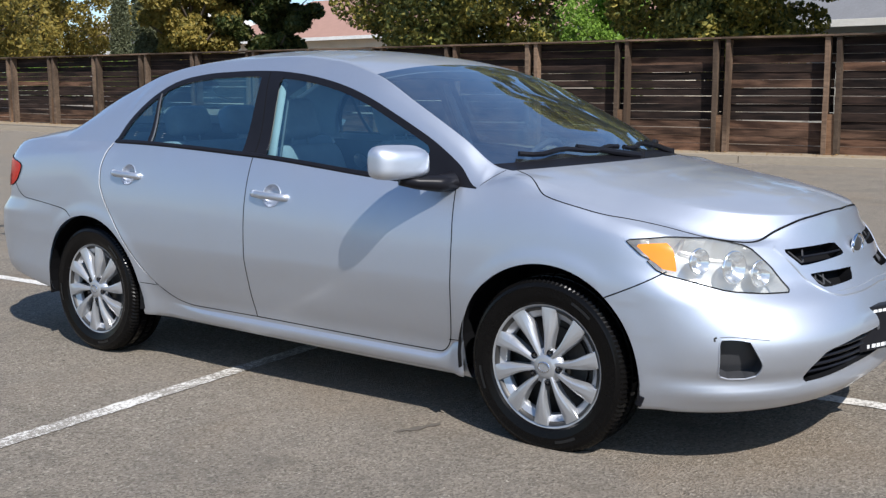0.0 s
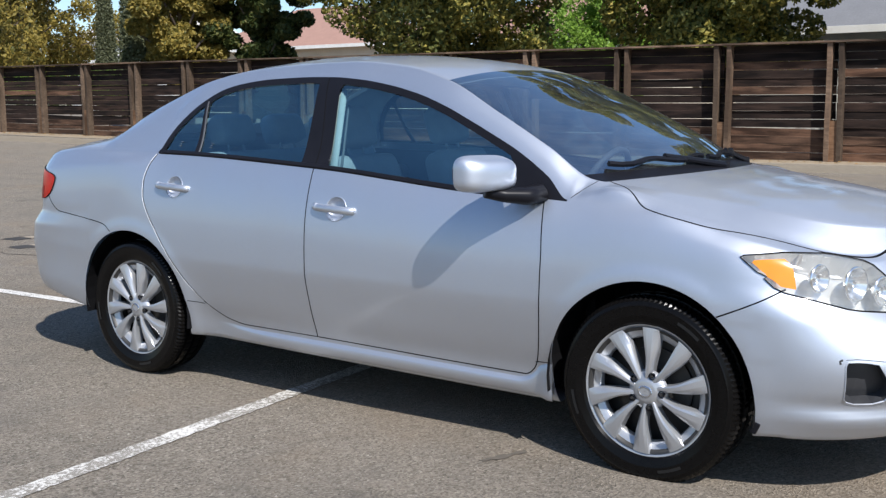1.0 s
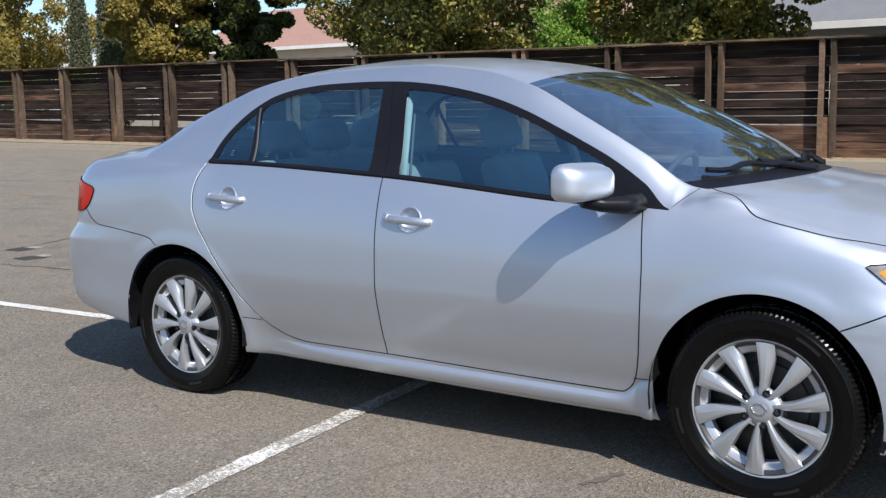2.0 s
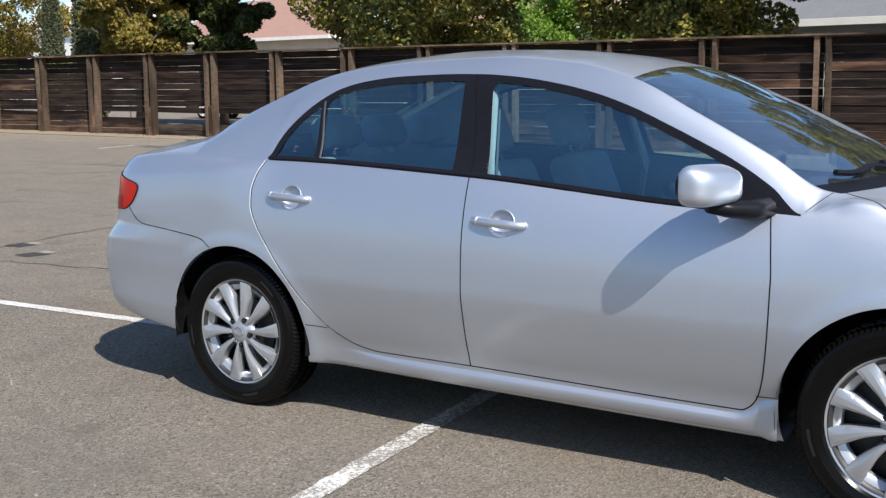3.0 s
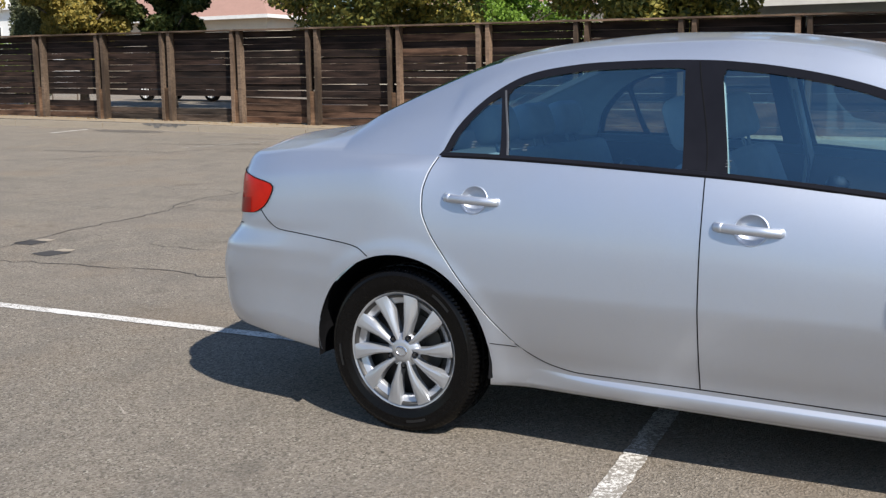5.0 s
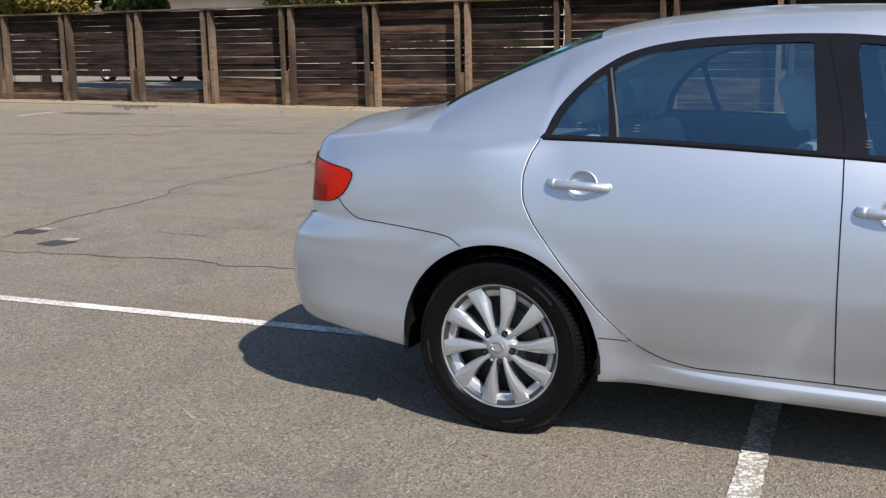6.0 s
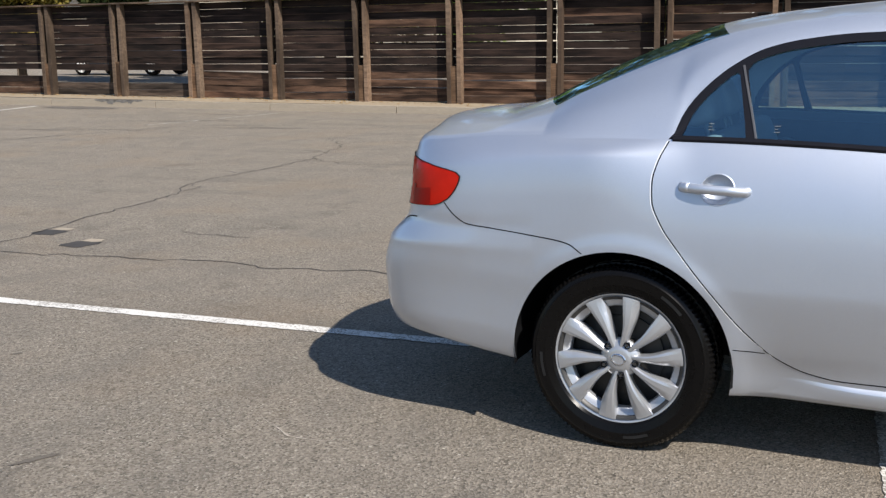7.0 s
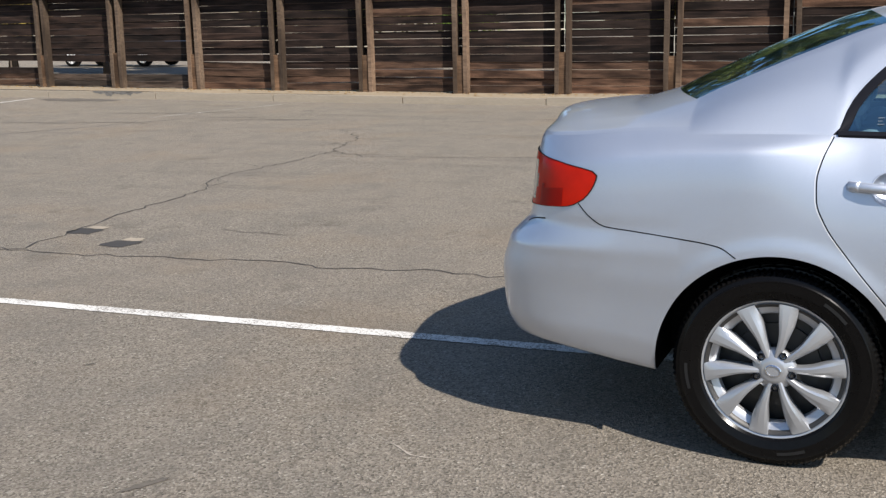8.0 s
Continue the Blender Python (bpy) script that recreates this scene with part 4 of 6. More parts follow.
    outline = outline_of(lamp_cells)
    seam("lamp_gasket", outline + outline[:1], hand, 0.004, GAPDARK, hl, lift=0.004)
    bm = box((1.655, -0.855, 0.232), (1.678, -0.80, 0.272), 0.006, Matrix.Rotation(radians(25), 4, "Y"))
    for v in bm.verts:
        v.co.y *= -hand
    part("liner_tab", bm, BLACK, front_bumper, "loose black wheel-arch liner edge")

    # wheel housings
    for cx in (-1.30, 1.30):
        v, f = lathe([(0.369, -0.866), (0.385, -0.80), (0.385, -0.52), (0.05, -0.52)], 40)
        f = [q for q in f if min(v[i][2] for i in q) > -0.075]
        data_part("wheel_housing", [(a + cx, b * -hand, max(c + WHEEL_Z, 0.235)) for a, b, c in v], f, GAPDARK, car)

# scuffs on the right corner of the front bumper
def on_corner(q, z):
    best = None
    for y in np.arange(0.30, 0.87, 0.004):
        p, n = on_nose(y, z)
        if p is not None and (best is None or abs(p.x + p.y - q) < best[0]):
            best = abs(p.x + p.y - q), p, n
    return best[1], best[2]


BUMPER_MARK = simple("black_bumper_mark", (0.02, 0.02, 0.022), 0.7)
seam("scuff", [on_corner(*p) for p in dense([(1.118, 0.492), (1.15, 0.495), (1.20, 0.493), (1.26, 0.489), (1.33, 0.484)])], -1, 0.0022, BUMPER_MARK, front_bumper)
seam("scuff", [on_corner(*p) for p in dense([(1.086, 0.478), (1.091, 0.486), (1.094, 0.492)], 0.004)], -1, 0.008, BUMPER_MARK, front_bumper)
# dark line along the right shoulder of the rear bumper
seam("scuff", [on_side(*p) for p in dense([(-2.050, 0.750), (-2.085, 0.746), (-2.115, 0.737), (-2.135, 0.726)], 0.008)], -1, 0.007, BUMPER_MARK, rear_bumper)

# badge and plate carrier on the nose
p, n = on_nose(0.0, 0.71)
v, f = tube([(p.x + 0.004 - 0.10 * (z * z), 0.062 * math.cos(a), 0.71 + z) for a in np.linspace(0, 2 * math.pi, 29)[:-1] for z in (0.043 * math.sin(a),)], 0.006, 8, closed=True)
data_part("badge_ring", v, f, CHROME, front_bumper, "plain chrome badge", smooth=True)
bm = bmesh.new()
bmesh.ops.create_uvsphere(bm, u_segments=16, v_segments=8, radius=1, matrix=Matrix.Translation((p.x - 0.002, 0, 0.71)) @ Matrix.Diagonal((0.012, 0.055, 0.036, 1)))
part("badge", bm, STEEL, front_bumper, "plain oval badge", smooth=True)
swing = pose(2.235, -0.085, 0.45, 0, 0, -20)
bm = box((-0.020, -0.165, -0.078), (0.020, 0.165, 0.078), 0.006)
bmesh.ops.transform(bm, matrix=swing, verts=bm.verts[:])
carrier = part("plate_carrier", bm, BLACK, front_bumper, "black blank plate carrier")
PRINT = simple("white_print", (0.75, 0.75, 0.73))
WORDS = [(-0.125 + 0.026 * k, -0.125 + 0.026 * k + (0.020 if k % 4 else 0.012), z0, z1) for k in range(10) for z0, z1 in ((0.056, 0.066), (-0.068, -0.055))]
for y0, y1, z0, z1 in WORDS:
    bm = box((0.0205, y0, z0), (0.0225, y1, z1))
    bmesh.ops.transform(bm, matrix=swing, verts=bm.verts[:])
    part("lettering_bar", bm, PRINT, carrier, "white unreadable lettering")
for y in (-0.07, 0.07):
    bm = bmesh.new()
    add_rod(bm, (0.020, y, 0.002), (0.024, y, 0.002), 0.008, seg=10)
    bmesh.ops.transform(bm, matrix=swing, verts=bm.verts[:])
    part("screw_hole", bm, GREYTRIM, carrier)

# floor pan and inner tub
part("floor_pan", box((-0.92, -0.78, 0.245), (0.92, 0.78, 0.30), 0.01), GAPDARK, car)
part("floor_pan", box((-2.05, -0.50, 0.30), (-0.92, 0.50, 0.40), 0.01), GAPDARK, car)
part("floor_pan", box((0.92, -0.50, 0.25), (2.0, 0.50, 0.34), 0.01), GAPDARK, car)
part("rear_shelf", box((-1.72, -0.62, 0.93), (-1.15, 0.62, 0.97), 0.01), DASH, car, "dark rear parcel shelf")
part("bulkhead", box((0.98, -0.68, 0.3), (1.02, 0.68, 0.93), 0.01), GAPDARK, car)


# ---- handles, mirrors, wipers ----
def rounded(lo, hi, bevel, seg=4):
    bm = bmesh.new()
    v = add_box(bm, lo, hi)
    bmesh.ops.bevel(bm, geom=bm.edges[:], offset=bevel, segments=seg, affect="EDGES", profile=0.6)
    return bm


for hand in (-1, 1):
    for owner, (hx, hz) in zip(doors[hand], HANDLES):
        p, n = on_side(hx + 0.09, hz)
        y = p.y
        pts = [(hx + dx * 0.93, (y - out * 0.85) * -hand, hz + dz) for dx, out, dz in ((-0.112, -0.002, 0.004), (-0.10, 0.010, 0.004), (-0.07, 0.018, 0.003), (-0.02, 0.023, 0.001), (0.04, 0.022, -0.001), (0.08, 0.014, -0.003), (0.102, 0.004, -0.004), (0.107, -0.004, -0.004))]
        pts = [tuple(a) for a in dense(pts, 0.01)]
        v, f = tube(pts, 0.0135, 10)
        me = data_part("door_handle", v, f, PAINT, owner, "silver pull handle", smooth=True)
        for vert in me.data.vertices:
            vert.co.z = hz + (vert.co.z - hz) * 1.15
        cap = [q for q in pts if q[0] < hx - 0.070]
        v, f = tube(cap, 0.0142, 12)
        cap = data_part("lock_cap", v, f, PAINT, owner, "silver cap over the lock", smooth=True)
        for vert in cap.data.vertices:
            vert.co.z = hz + (vert.co.z - hz) * 1.15
        # dished cup behind the handle
        verts, faces, around = [], [], 32
        for share, deep in ((1.07, 0.0), (1.03, -0.0022), (0.98, -0.0012), (0.92, 0.006), (0.82, 0.015), (0.62, 0.023), (0.32, 0.027), (0.02, 0.028)):
            for k in range(around):
                a = 2 * math.pi * k / around
                q, n = on_side(hx + 0.006 + CUP_R * share * math.cos(a), hz + CUP_H * share * math.sin(a))
                verts.append((q.x, (q.y + deep) * -hand, q.z))
        for i in range(7):
            for k in range(around):
                h = (k + 1) % around
                q = (i * around + k, i * around + h, i * around + around + h, i * around + around + k)
                faces.append(q if hand < 0 else q[::-1])
        data_part("handle_cup", verts, faces, PAINT, owner, "dished finger cup", smooth=True)
    # mirror shell: a full, rounded pod with a flat back towards the driver
    bm = bmesh.new()
    bmesh.ops.create_uvsphere(bm, u_segments=40, v_segments=24, radius=1)
    for v in bm.verts:
        u, c, s = v.co.z, v.co.x, v.co.y
        ang = math.atan2(s, c)
        c, s = math.cos(ang), math.sin(ang)
        k = (abs(c) ** 4.4 + abs(s) ** 4.4) ** (-1 / 4.4) * max(0.0, 1 - abs(u) ** 3.2) ** (1 / 3.2)
        d = Vector((u, c * k, s * k))
        t = (d.y + 1) / 2
        x = d.x * (0.062 if d.x > 0 else 0.044)
        z = d.z * 0.065 * (1.0 - 0.08 * t) - 0.010 * max(0, d.x) * (1 + d.z)
        v.co = Vector((0.710 + x + 0.066 * t - (0.06 if hand > 0 else 0.0), (d.y * 0.108 - 0.978) * -hand, 1.016 + z))
    if hand > 0:
        bmesh.ops.reverse_faces(bm, faces=bm.faces[:])
    mirror = part("wing_mirror", bm, PAINT, doors[hand][0], "silver wing mirror shell", smooth=True)
    pts = [(0.745, -0.965, 0.962), (0.785, -0.915, 0.945), (0.835, -0.86, 0.938), (0.86, -0.80, 0.945)]
    v, f = tube([(a, b * -hand, c) for a, b, c in pts], [0.030, 0.034, 0.042, 0.050], 12)
    foot = data_part("mirror_foot", v, f, BLACK, mirror, "black mirror base", smooth=True)
    for q in foot.data.vertices:
        q.co.z = 0.940 + (q.co.z - 0.945) * 0.75
    bm = bmesh.new()
    bmesh.ops.create_circle(bm, cap_ends=True, segments=36, radius=1)
    for v in bm.verts:
        c, s_ = v.co.x, v.co.y
        k = (abs(c) ** 3.2 + abs(s_) ** 2.9) ** (-1 / 3.0) * 0.80
        v.co = Vector((0.664 + 0.033 + 0.033 * c * k - (0.06 if hand > 0 else 0.0), (c * k * 0.106 - 0.978) * -hand, 1.016 + s_ * k * 0.063))
    part("mirror_glass", bm, CHROME, mirror, "mirror glass")

for y0, y1, hinge in ((-0.60, -0.02, 0.06), (0.02, 0.54, 0.60)):
    pts = []
    for k in range(13):
        y = y0 + (y1 - y0) * k / 12
        x = 0.985 + 0.155 * (1 - (y / 0.69) ** 2) + 0.012 * math.sin(k)
        p, n = on_top(x, y)
        pts.append((x, y, p.z + 0.020))
    v, f = tube(pts, 0.011, 6)
    wiper = data_part("wiper_blade", v, f, BLACK, car, "black wiper blade")
    bm = bmesh.new()
    xh = 1.045 + 0.155 * (1 - (min(hinge, 0.6) / 0.69) ** 2)
    p, n = on_top(xh, hinge)
    add_rod(bm, (xh, hinge, p.z + 0.006), (pts[6][0], pts[6][1], pts[6][2] + 0.012), 0.015, 0.010, 8)
    add_rod(bm, (xh, hinge, p.z - 0.01), (xh, hinge, p.z + 0.02), 0.018, 0.016, 10)
    part("wiper_arm", bm, BLACK, wiper)


# ---- wheels ----
def tyre_mesh(flat=0.3095):
    half = [(0.219, -0.083), (0.230, -0.094), (0.254, -0.1015), (0.280, -0.1025), (0.286, -0.1035), (0.290, -0.1005), (0.300, -0.0965), (0.3115, -0.086), (0.3165, -0.070),
            (0.3175, -0.050), (0.309, -0.0485), (0.309, -0.0405), (0.318, -0.039), (0.318, -0.008), (0.309, -0.007)]
    profile = half + [(r, -y) for r, y in half[::-1]]
    seg = 216
    v, f = lathe(profile, seg)
    v = [list(a) for a in v]
    for i, (r, y) in enumerate(profile):
        for k in range(seg):
            cut = 0.0
            if abs(y) > 0.049 and r > 0.305 and k % 2 == 0:
                cut = 0.0055
            if 0.005 < abs(y) < 0.045 and r > 0.312 and (k + (y > 0)) % 5 == 0:
                cut = 0.003
            if cut:
                s = (r - cut) / r
                v[i * seg + k][0] *= s
                v[i * seg + k][2] *= s
            if v[i * seg + k][2] < -flat:
                v[i * seg + k][2] = -flat - (abs(v[i * seg + k][2]) - flat) * 0.1
    return v, f


def spoke_mesh(bm, ang, lean):
    """One blade: narrow at the hub, swelling beyond half way and running into the rim; a broad flat face and a narrow shaded flank."""
    rows, across = 14, 6
    grid_v = []
    for i in range(rows + 1):
        t = i / rows
        r = 0.036 + t * 0.168
        swell = 1 / (1 + math.exp(-(t - 0.56) * 9))
        half = 0.0100 + 0.0055 * t + 0.0135 * swell
        bend = lean * (0.011 * math.sin(t * math.pi) - 0.004 * t)
        yc = -0.088 - 0.0075 * math.sin(t * math.pi) + 0.0005 * t
        line = []
        for s, dy in ((-1.0, 0.013), (-0.90, 0.003), (-0.55, 0.0), (0.15, 0.0005), (0.50, 0.004), (0.85, 0.0105), (1.0, 0.017)):
            a = ang + (s * half + bend) / r
            line.append(bm.verts.new((r * math.sin(a), yc + dy * (0.12 + 0.88 * min(1.0, (1 - t) * 3.5)), r * math.cos(a))))
        grid_v.append(line)
    for i in range(rows):
        for k in range(across):
            bm.faces.new((grid_v[i][k], grid_v[i + 1][k], grid_v[i + 1][k + 1], grid_v[i][k + 1]))
    for k, flip in ((0, False), (across, True)):
        under = [bm.verts.new((l[k].co.x * 0.985, l[k].co.y + 0.024, l[k].co.z * 0.985)) for l in grid_v]
        for i in range(rows):
            q = (grid_v[i][k], under[i], under[i + 1], grid_v[i + 1][k])
            bm.faces.new(q[::-1] if flip else q)


TYRE = tyre_mesh()
TYRE_LOADED = tyre_mesh(0.2915)
GREYRUBBER = simple("scuffed_rubber", (0.0085, 0.0085, 0.009), 0.45, vary=0.3, scale=60)
wheel_data = {}


def wheel(cx, hand):
    """One wheel; its outer side faces away from the car."""
    spin = {(-1.3, -1): 11, (1.3, -1): 4, (-1.3, 1): 50, (1.3, 1): 80}[cx, hand]
    v, f = lathe([(0.212, -0.086), (0.203, -0.082), (0.196, -0.060), (0.188, 0.02), (0.190, 0.085), (0.212, 0.086)], 60)
    if "barrel" not in wheel_data:
        w = data_part("wheel", v, f, STEEL, car, "", smooth=True)
        wheel_data["barrel"] = w.data
    else:
        w = new("wheel", wheel_data["barrel"])
        w.parent = car
    w.matrix_basis = pose(cx, 0.765 * hand, WHEEL_Z, 0, 0, 0 if hand < 0 else 180) @ pose(0, 0, 0, 0, spin, 0)

    def child(name, make, mat, label="", smooth=False, m=None):
        if name not in wheel_data:
            ob = make()
            wheel_data[name] = ob.data
        else:
            ob = new(name, wheel_data[name])
        ob.parent = w
        if m is not None:
            ob.matrix_basis = m
        return tagged(ob, label)

    tyre_data = TYRE_LOADED if cx > 0 else TYRE
    if ("tyre", cx) in wheel_data:
        wheel_data["tyre"] = wheel_data["tyre", cx]
    else:
        wheel_data.pop("tyre", None)
    rubber = child("tyre", lambda: data_part("tyre", *tyre_data, RUBBER), RUBBER, "black tyre with moulded side wall")
    wheel_data["tyre", cx] = rubber.data
    rubber.matrix_basis = pose(0, 0, 0, 0, -spin, 0)

    def disc():
        v, f = lathe([(0.001, -0.035), (0.06, -0.035), (0.065, -0.02), (0.135, -0.02), (0.135, -0.008), (0.19, -0.005)], 40)
        return data_part("brake_disc", v, f, STEEL)

    def cover():
        bm = bmesh.new()
        v, f = lathe([(0.166, -0.044), (0.168, -0.058), (0.172, -0.0635), (0.188, -0.0700), (0.200, -0.0780), (0.207, -0.0840), (0.2115, -0.0862), (0.2150, -0.0858), (0.2168, -0.082)], 96)
        lv = [bm.verts.new(a) for a in v]
        for q in f:
            bm.faces.new([lv[i] for i in q])
        v, f = lathe([(0.001, -0.0935), (0.030, -0.0935), (0.036, -0.0915), (0.044, -0.086), (0.060, -0.080), (0.066, -0.064)], 40)
        lv = [bm.verts.new(a) for a in v]
        for q in f:
            bm.faces.new([lv[i] for i in q])
        bmesh.ops.recalc_face_normals(bm, faces=bm.faces[:])
        return part("wheel_cover", bm, ALLOY, None, smooth=True)

    def spoke():
        bm = bmesh.new()
        spoke_mesh(bm, 0.0, 0.6)
        bmesh.ops.recalc_face_normals(bm, faces=bm.faces[:])
        return part("spoke", bm, ALLOY, None)

    def mark():
        """One raised, unreadable side-wall mark."""
        verts = [(r * math.sin(a), -0.1040, r * math.cos(a)) for r in (0.262, 0.272) for a in np.linspace(-0.16, 0.16, 7)]
        return data_part("side_wall_lettering", verts, [(i, i + 1, i + 8, i + 7) for i in range(6)], GREYRUBBER)

    def badge():
        v, f = tube([(0.023 * math.sin(a), -0.0945, 0.017 * math.cos(a)) for a in np.linspace(0, 2 * math.pi, 21)[:-1]], 0.0025, 5, closed=True)
        return data_part("centre_badge", v, f, CHROME)

    def nut():
        bm = bmesh.new()
        add_rod(bm, (0, -0.060, 0.056), (0, -0.0935, 0.056), 0.0062, 0.0055, 6)
        return part("lug_nut", bm, STEEL)

    def socket():
        v, f = lathe([(0.0085, -0.070), (0.0095, -0.088), (0.0112, -0.0915), (0.0120, -0.0880)], 18)
        f.append(tuple(range(18))[::-1])
        return data_part("lug_socket", [(x, y, z + 0.056) for x, y, z in v], f, BLACK)

    for a in (30, 155, 250):
        child("side_wall_lettering", mark, RUBBER, "raised unreadable side-wall lettering", False, pose(0, 0, 0, 0, a, 0))
    child("brake_disc", disc, STEEL, "dull steel brake disc", True)
    child("wheel_cover", cover, ALLOY, "silver ten-spoke wheel cover", True, Matrix.Diagonal((1.045, 1, 1.045, 1)))
    for k in range(10):
        child("spoke", spoke, ALLOY, "", True, pose(0, 0, 0, 0, 36 * k, 0) @ Matrix.Diagonal((1.045, 1, 1.045, 1)))
    child("centre_badge", badge, CHROME, "plain centre badge")
    for k in range(5):
        child("lug_socket", socket, BLACK, "", False, pose(0, 0, 0, 0, 72 * k + 18, 0))
        child("lug_nut", nut, STEEL, "", False, pose(0, 0, 0, 0, 72 * k + 18, 0))
    return w


for cx in (-1.3, 1.3):
    for hand in (-1, 1):
        wheel(cx, hand)


# ---- cabin ----
def seat(x, y, half, rear=False):
    bm = rounded((x - 0.27, y - half, 0.36), (x + 0.27, y + half, 0.52), 0.06)
    s = part("rear_seat" if rear else "front_seat", bm, SEAT, car, "grey cloth seat", smooth=True)
    lean = Matrix.Rotation(radians(-20), 4, "Y")
    bm = rounded((-0.07, -half, 0.0), (0.07, half, 0.62), 0.055)
    for v in bm.verts:
        v.co.y *= 1 - 0.22 * max(0, v.co.z - 0.3) / 0.3 * (0 if rear else 1)
        v.co = lean @ v.co + Vector((x - 0.24, y, 0.44))
    part("backrest", bm, SEAT, s, smooth=True)
    for hy in ((-0.36, 0.0, 0.36) if rear else (0,)):
        bm = rounded((-0.055, -0.125, 0.66), (0.055, 0.125, 0.81 if rear else 0.85), 0.05)
        add_rod(bm, (0, -0.05, 0.58), (0, -0.05, 0.70), 0.007)
        add_rod(bm, (0, 0.05, 0.58), (0, 0.05, 0.70), 0.007)
        for v in bm.verts:
            v.co.y *= 1 - 0.5 * max(0, v.co.z - 0.72)
            v.co = lean @ v.co + Vector((x - 0.24, y + hy, 0.44))
        part("headrest", bm, SEAT, s, smooth=True)


seat(0.12, -0.37, 0.25)
seat(0.12, 0.37, 0.25)
seat(-0.66, 0.0, 0.62, True)
bm = rounded((0.62, -0.70, 0.62), (1.0, 0.70, 0.93), 0.07)
for v in bm.verts:
    if v.co.x < 0.75 and v.co.z > 0.8:
        v.co.z += 0.03 * math.exp(-((v.co.y - 0.37) / 0.2) ** 2)
part("dashboard", bm, DASH, car, "dark vinyl dashboard", smooth=True)
tilt = pose(0.50, 0.37, 0.88, 0, -62, 0)
v, f = tube([tilt @ Vector((0.185 * math.cos(a), 0.185 * math.sin(a), 0)) for a in np.linspace(0, 2 * math.pi, 33)[:-1]], 0.015, 8, closed=True)
steer = data_part("steering_wheel", v, f, simple("grey_wheel_rim", (0.20, 0.20, 0.20), 0.5), car, "grey steering wheel", smooth=True)
bm = bmesh.new()
add_box(bm, (-0.06, -0.07, -0.03), (0.06, 0.07, 0.01), 0.02)
for y in (-0.17, 0.17):
    add_box(bm, (-0.02, min(0, y), -0.012), (0.02, max(0, y), 0.0))
bmesh.ops.transform(bm, matrix=tilt, verts=bm.verts[:])
part("wheel_hub", bm, DASH, steer)
bm = rounded((0.40, -0.12, 1.27), (0.43, 0.12, 1.33), 0.012)
part("rear_view_mirror", bm, BLACK, car, "dark rear-view mirror")
for hand in (-1, 1):
    v, f = tube([(-0.20, 0.68 * hand, 0.40), (-0.150, 0.752 * hand, 0.97), (-0.212, 0.598 * hand, 1.31)], [0.022, 0.020, 0.018], 8)
    data_part("pillar_trim", v, f, LINING, car, "pale grey pillar trim", smooth=True)
    v, f = tube([(-0.196, 0.585 * hand, 1.25), (-0.142, 0.715 * hand, 0.92), (-0.18, 0.64 * hand, 0.5)], 0.006, 5)
    data_part("seat_belt", v, f, DASH, car, "dark seat belt")


# ---- fence, kerb and verge ----
rnd = random.Random(11)
fence = thing("fence", "dark weathered horizontal-board wooden fence on paired posts", "fence")
fence.matrix_basis = pose(F0.x, F0.y, 0, 0, 0, math.degrees(FANG))
K0, K1 = -16, 9


def base_z(k):
    p = F0 + FX * (k * FSTEP)
    return ground_z(p.x, 16.0) + 0.14 - 0.004 * k


def top_z(k):
    return 2.40 - 0.012 * k


def piece(name, data, parent, m):
    ob = new(name, data)
    ob.parent = parent
    ob.matrix_basis = m
    return ob


def piece_mesh(name, lo, hi, bevel, mat, rough=0.0, seed=0):
    """A sawn board with eased, slightly uneven edges."""
    bm = bmesh.new()
    add_box(bm, lo, hi)
    long_edges = [e for e in bm.edges if abs((e.verts[0].co - e.verts[1].co).length - max(b - a for a, b in zip(lo, hi))) < 1e-4]
    bmesh.ops.subdivide_edges(bm, edges=long_edges, cuts=7, use_grid_fill=True)
    r = random.Random(seed)
    for v in bm.verts:
        v.co += Vector((r.uniform(-1, 1), r.uniform(-1, 1), r.uniform(-1, 1))) * rough
    me = bpy.data.meshes.new(name)
    bm.to_mesh(me)
    bm.free()
    me.materials.append(mat)
    return me


UP = [piece_mesh("post", (-0.042, -0.16, 0), (0.042, 0.02, 1.0), 0, WOODPOST, 0.004, s) for s in range(3)]
BLOCK = [piece_mesh("post_block", (-0.073, -0.13, 0), (0.073, 0.0, 1.0), 0, WOODBLOCK, 0.004, 5 + s) for s in range(2)]
BOARD = [piece_mesh("board", (0, -0.019, -0.5), (FSTEP - 0.02, 0.019, 0.5), 0, m, 0.006, 20 + s) for m in (WOOD, WOODPALE, WOODGREY) for s in range(4)]
CAP = [piece_mesh("cap_board", (0, -0.20, 0), (FSTEP, 0.10, 0.035), 0, WOODPOST, 0.004, 40 + s) for s in range(2)]
OPEN_BAYS = (-6, -5)
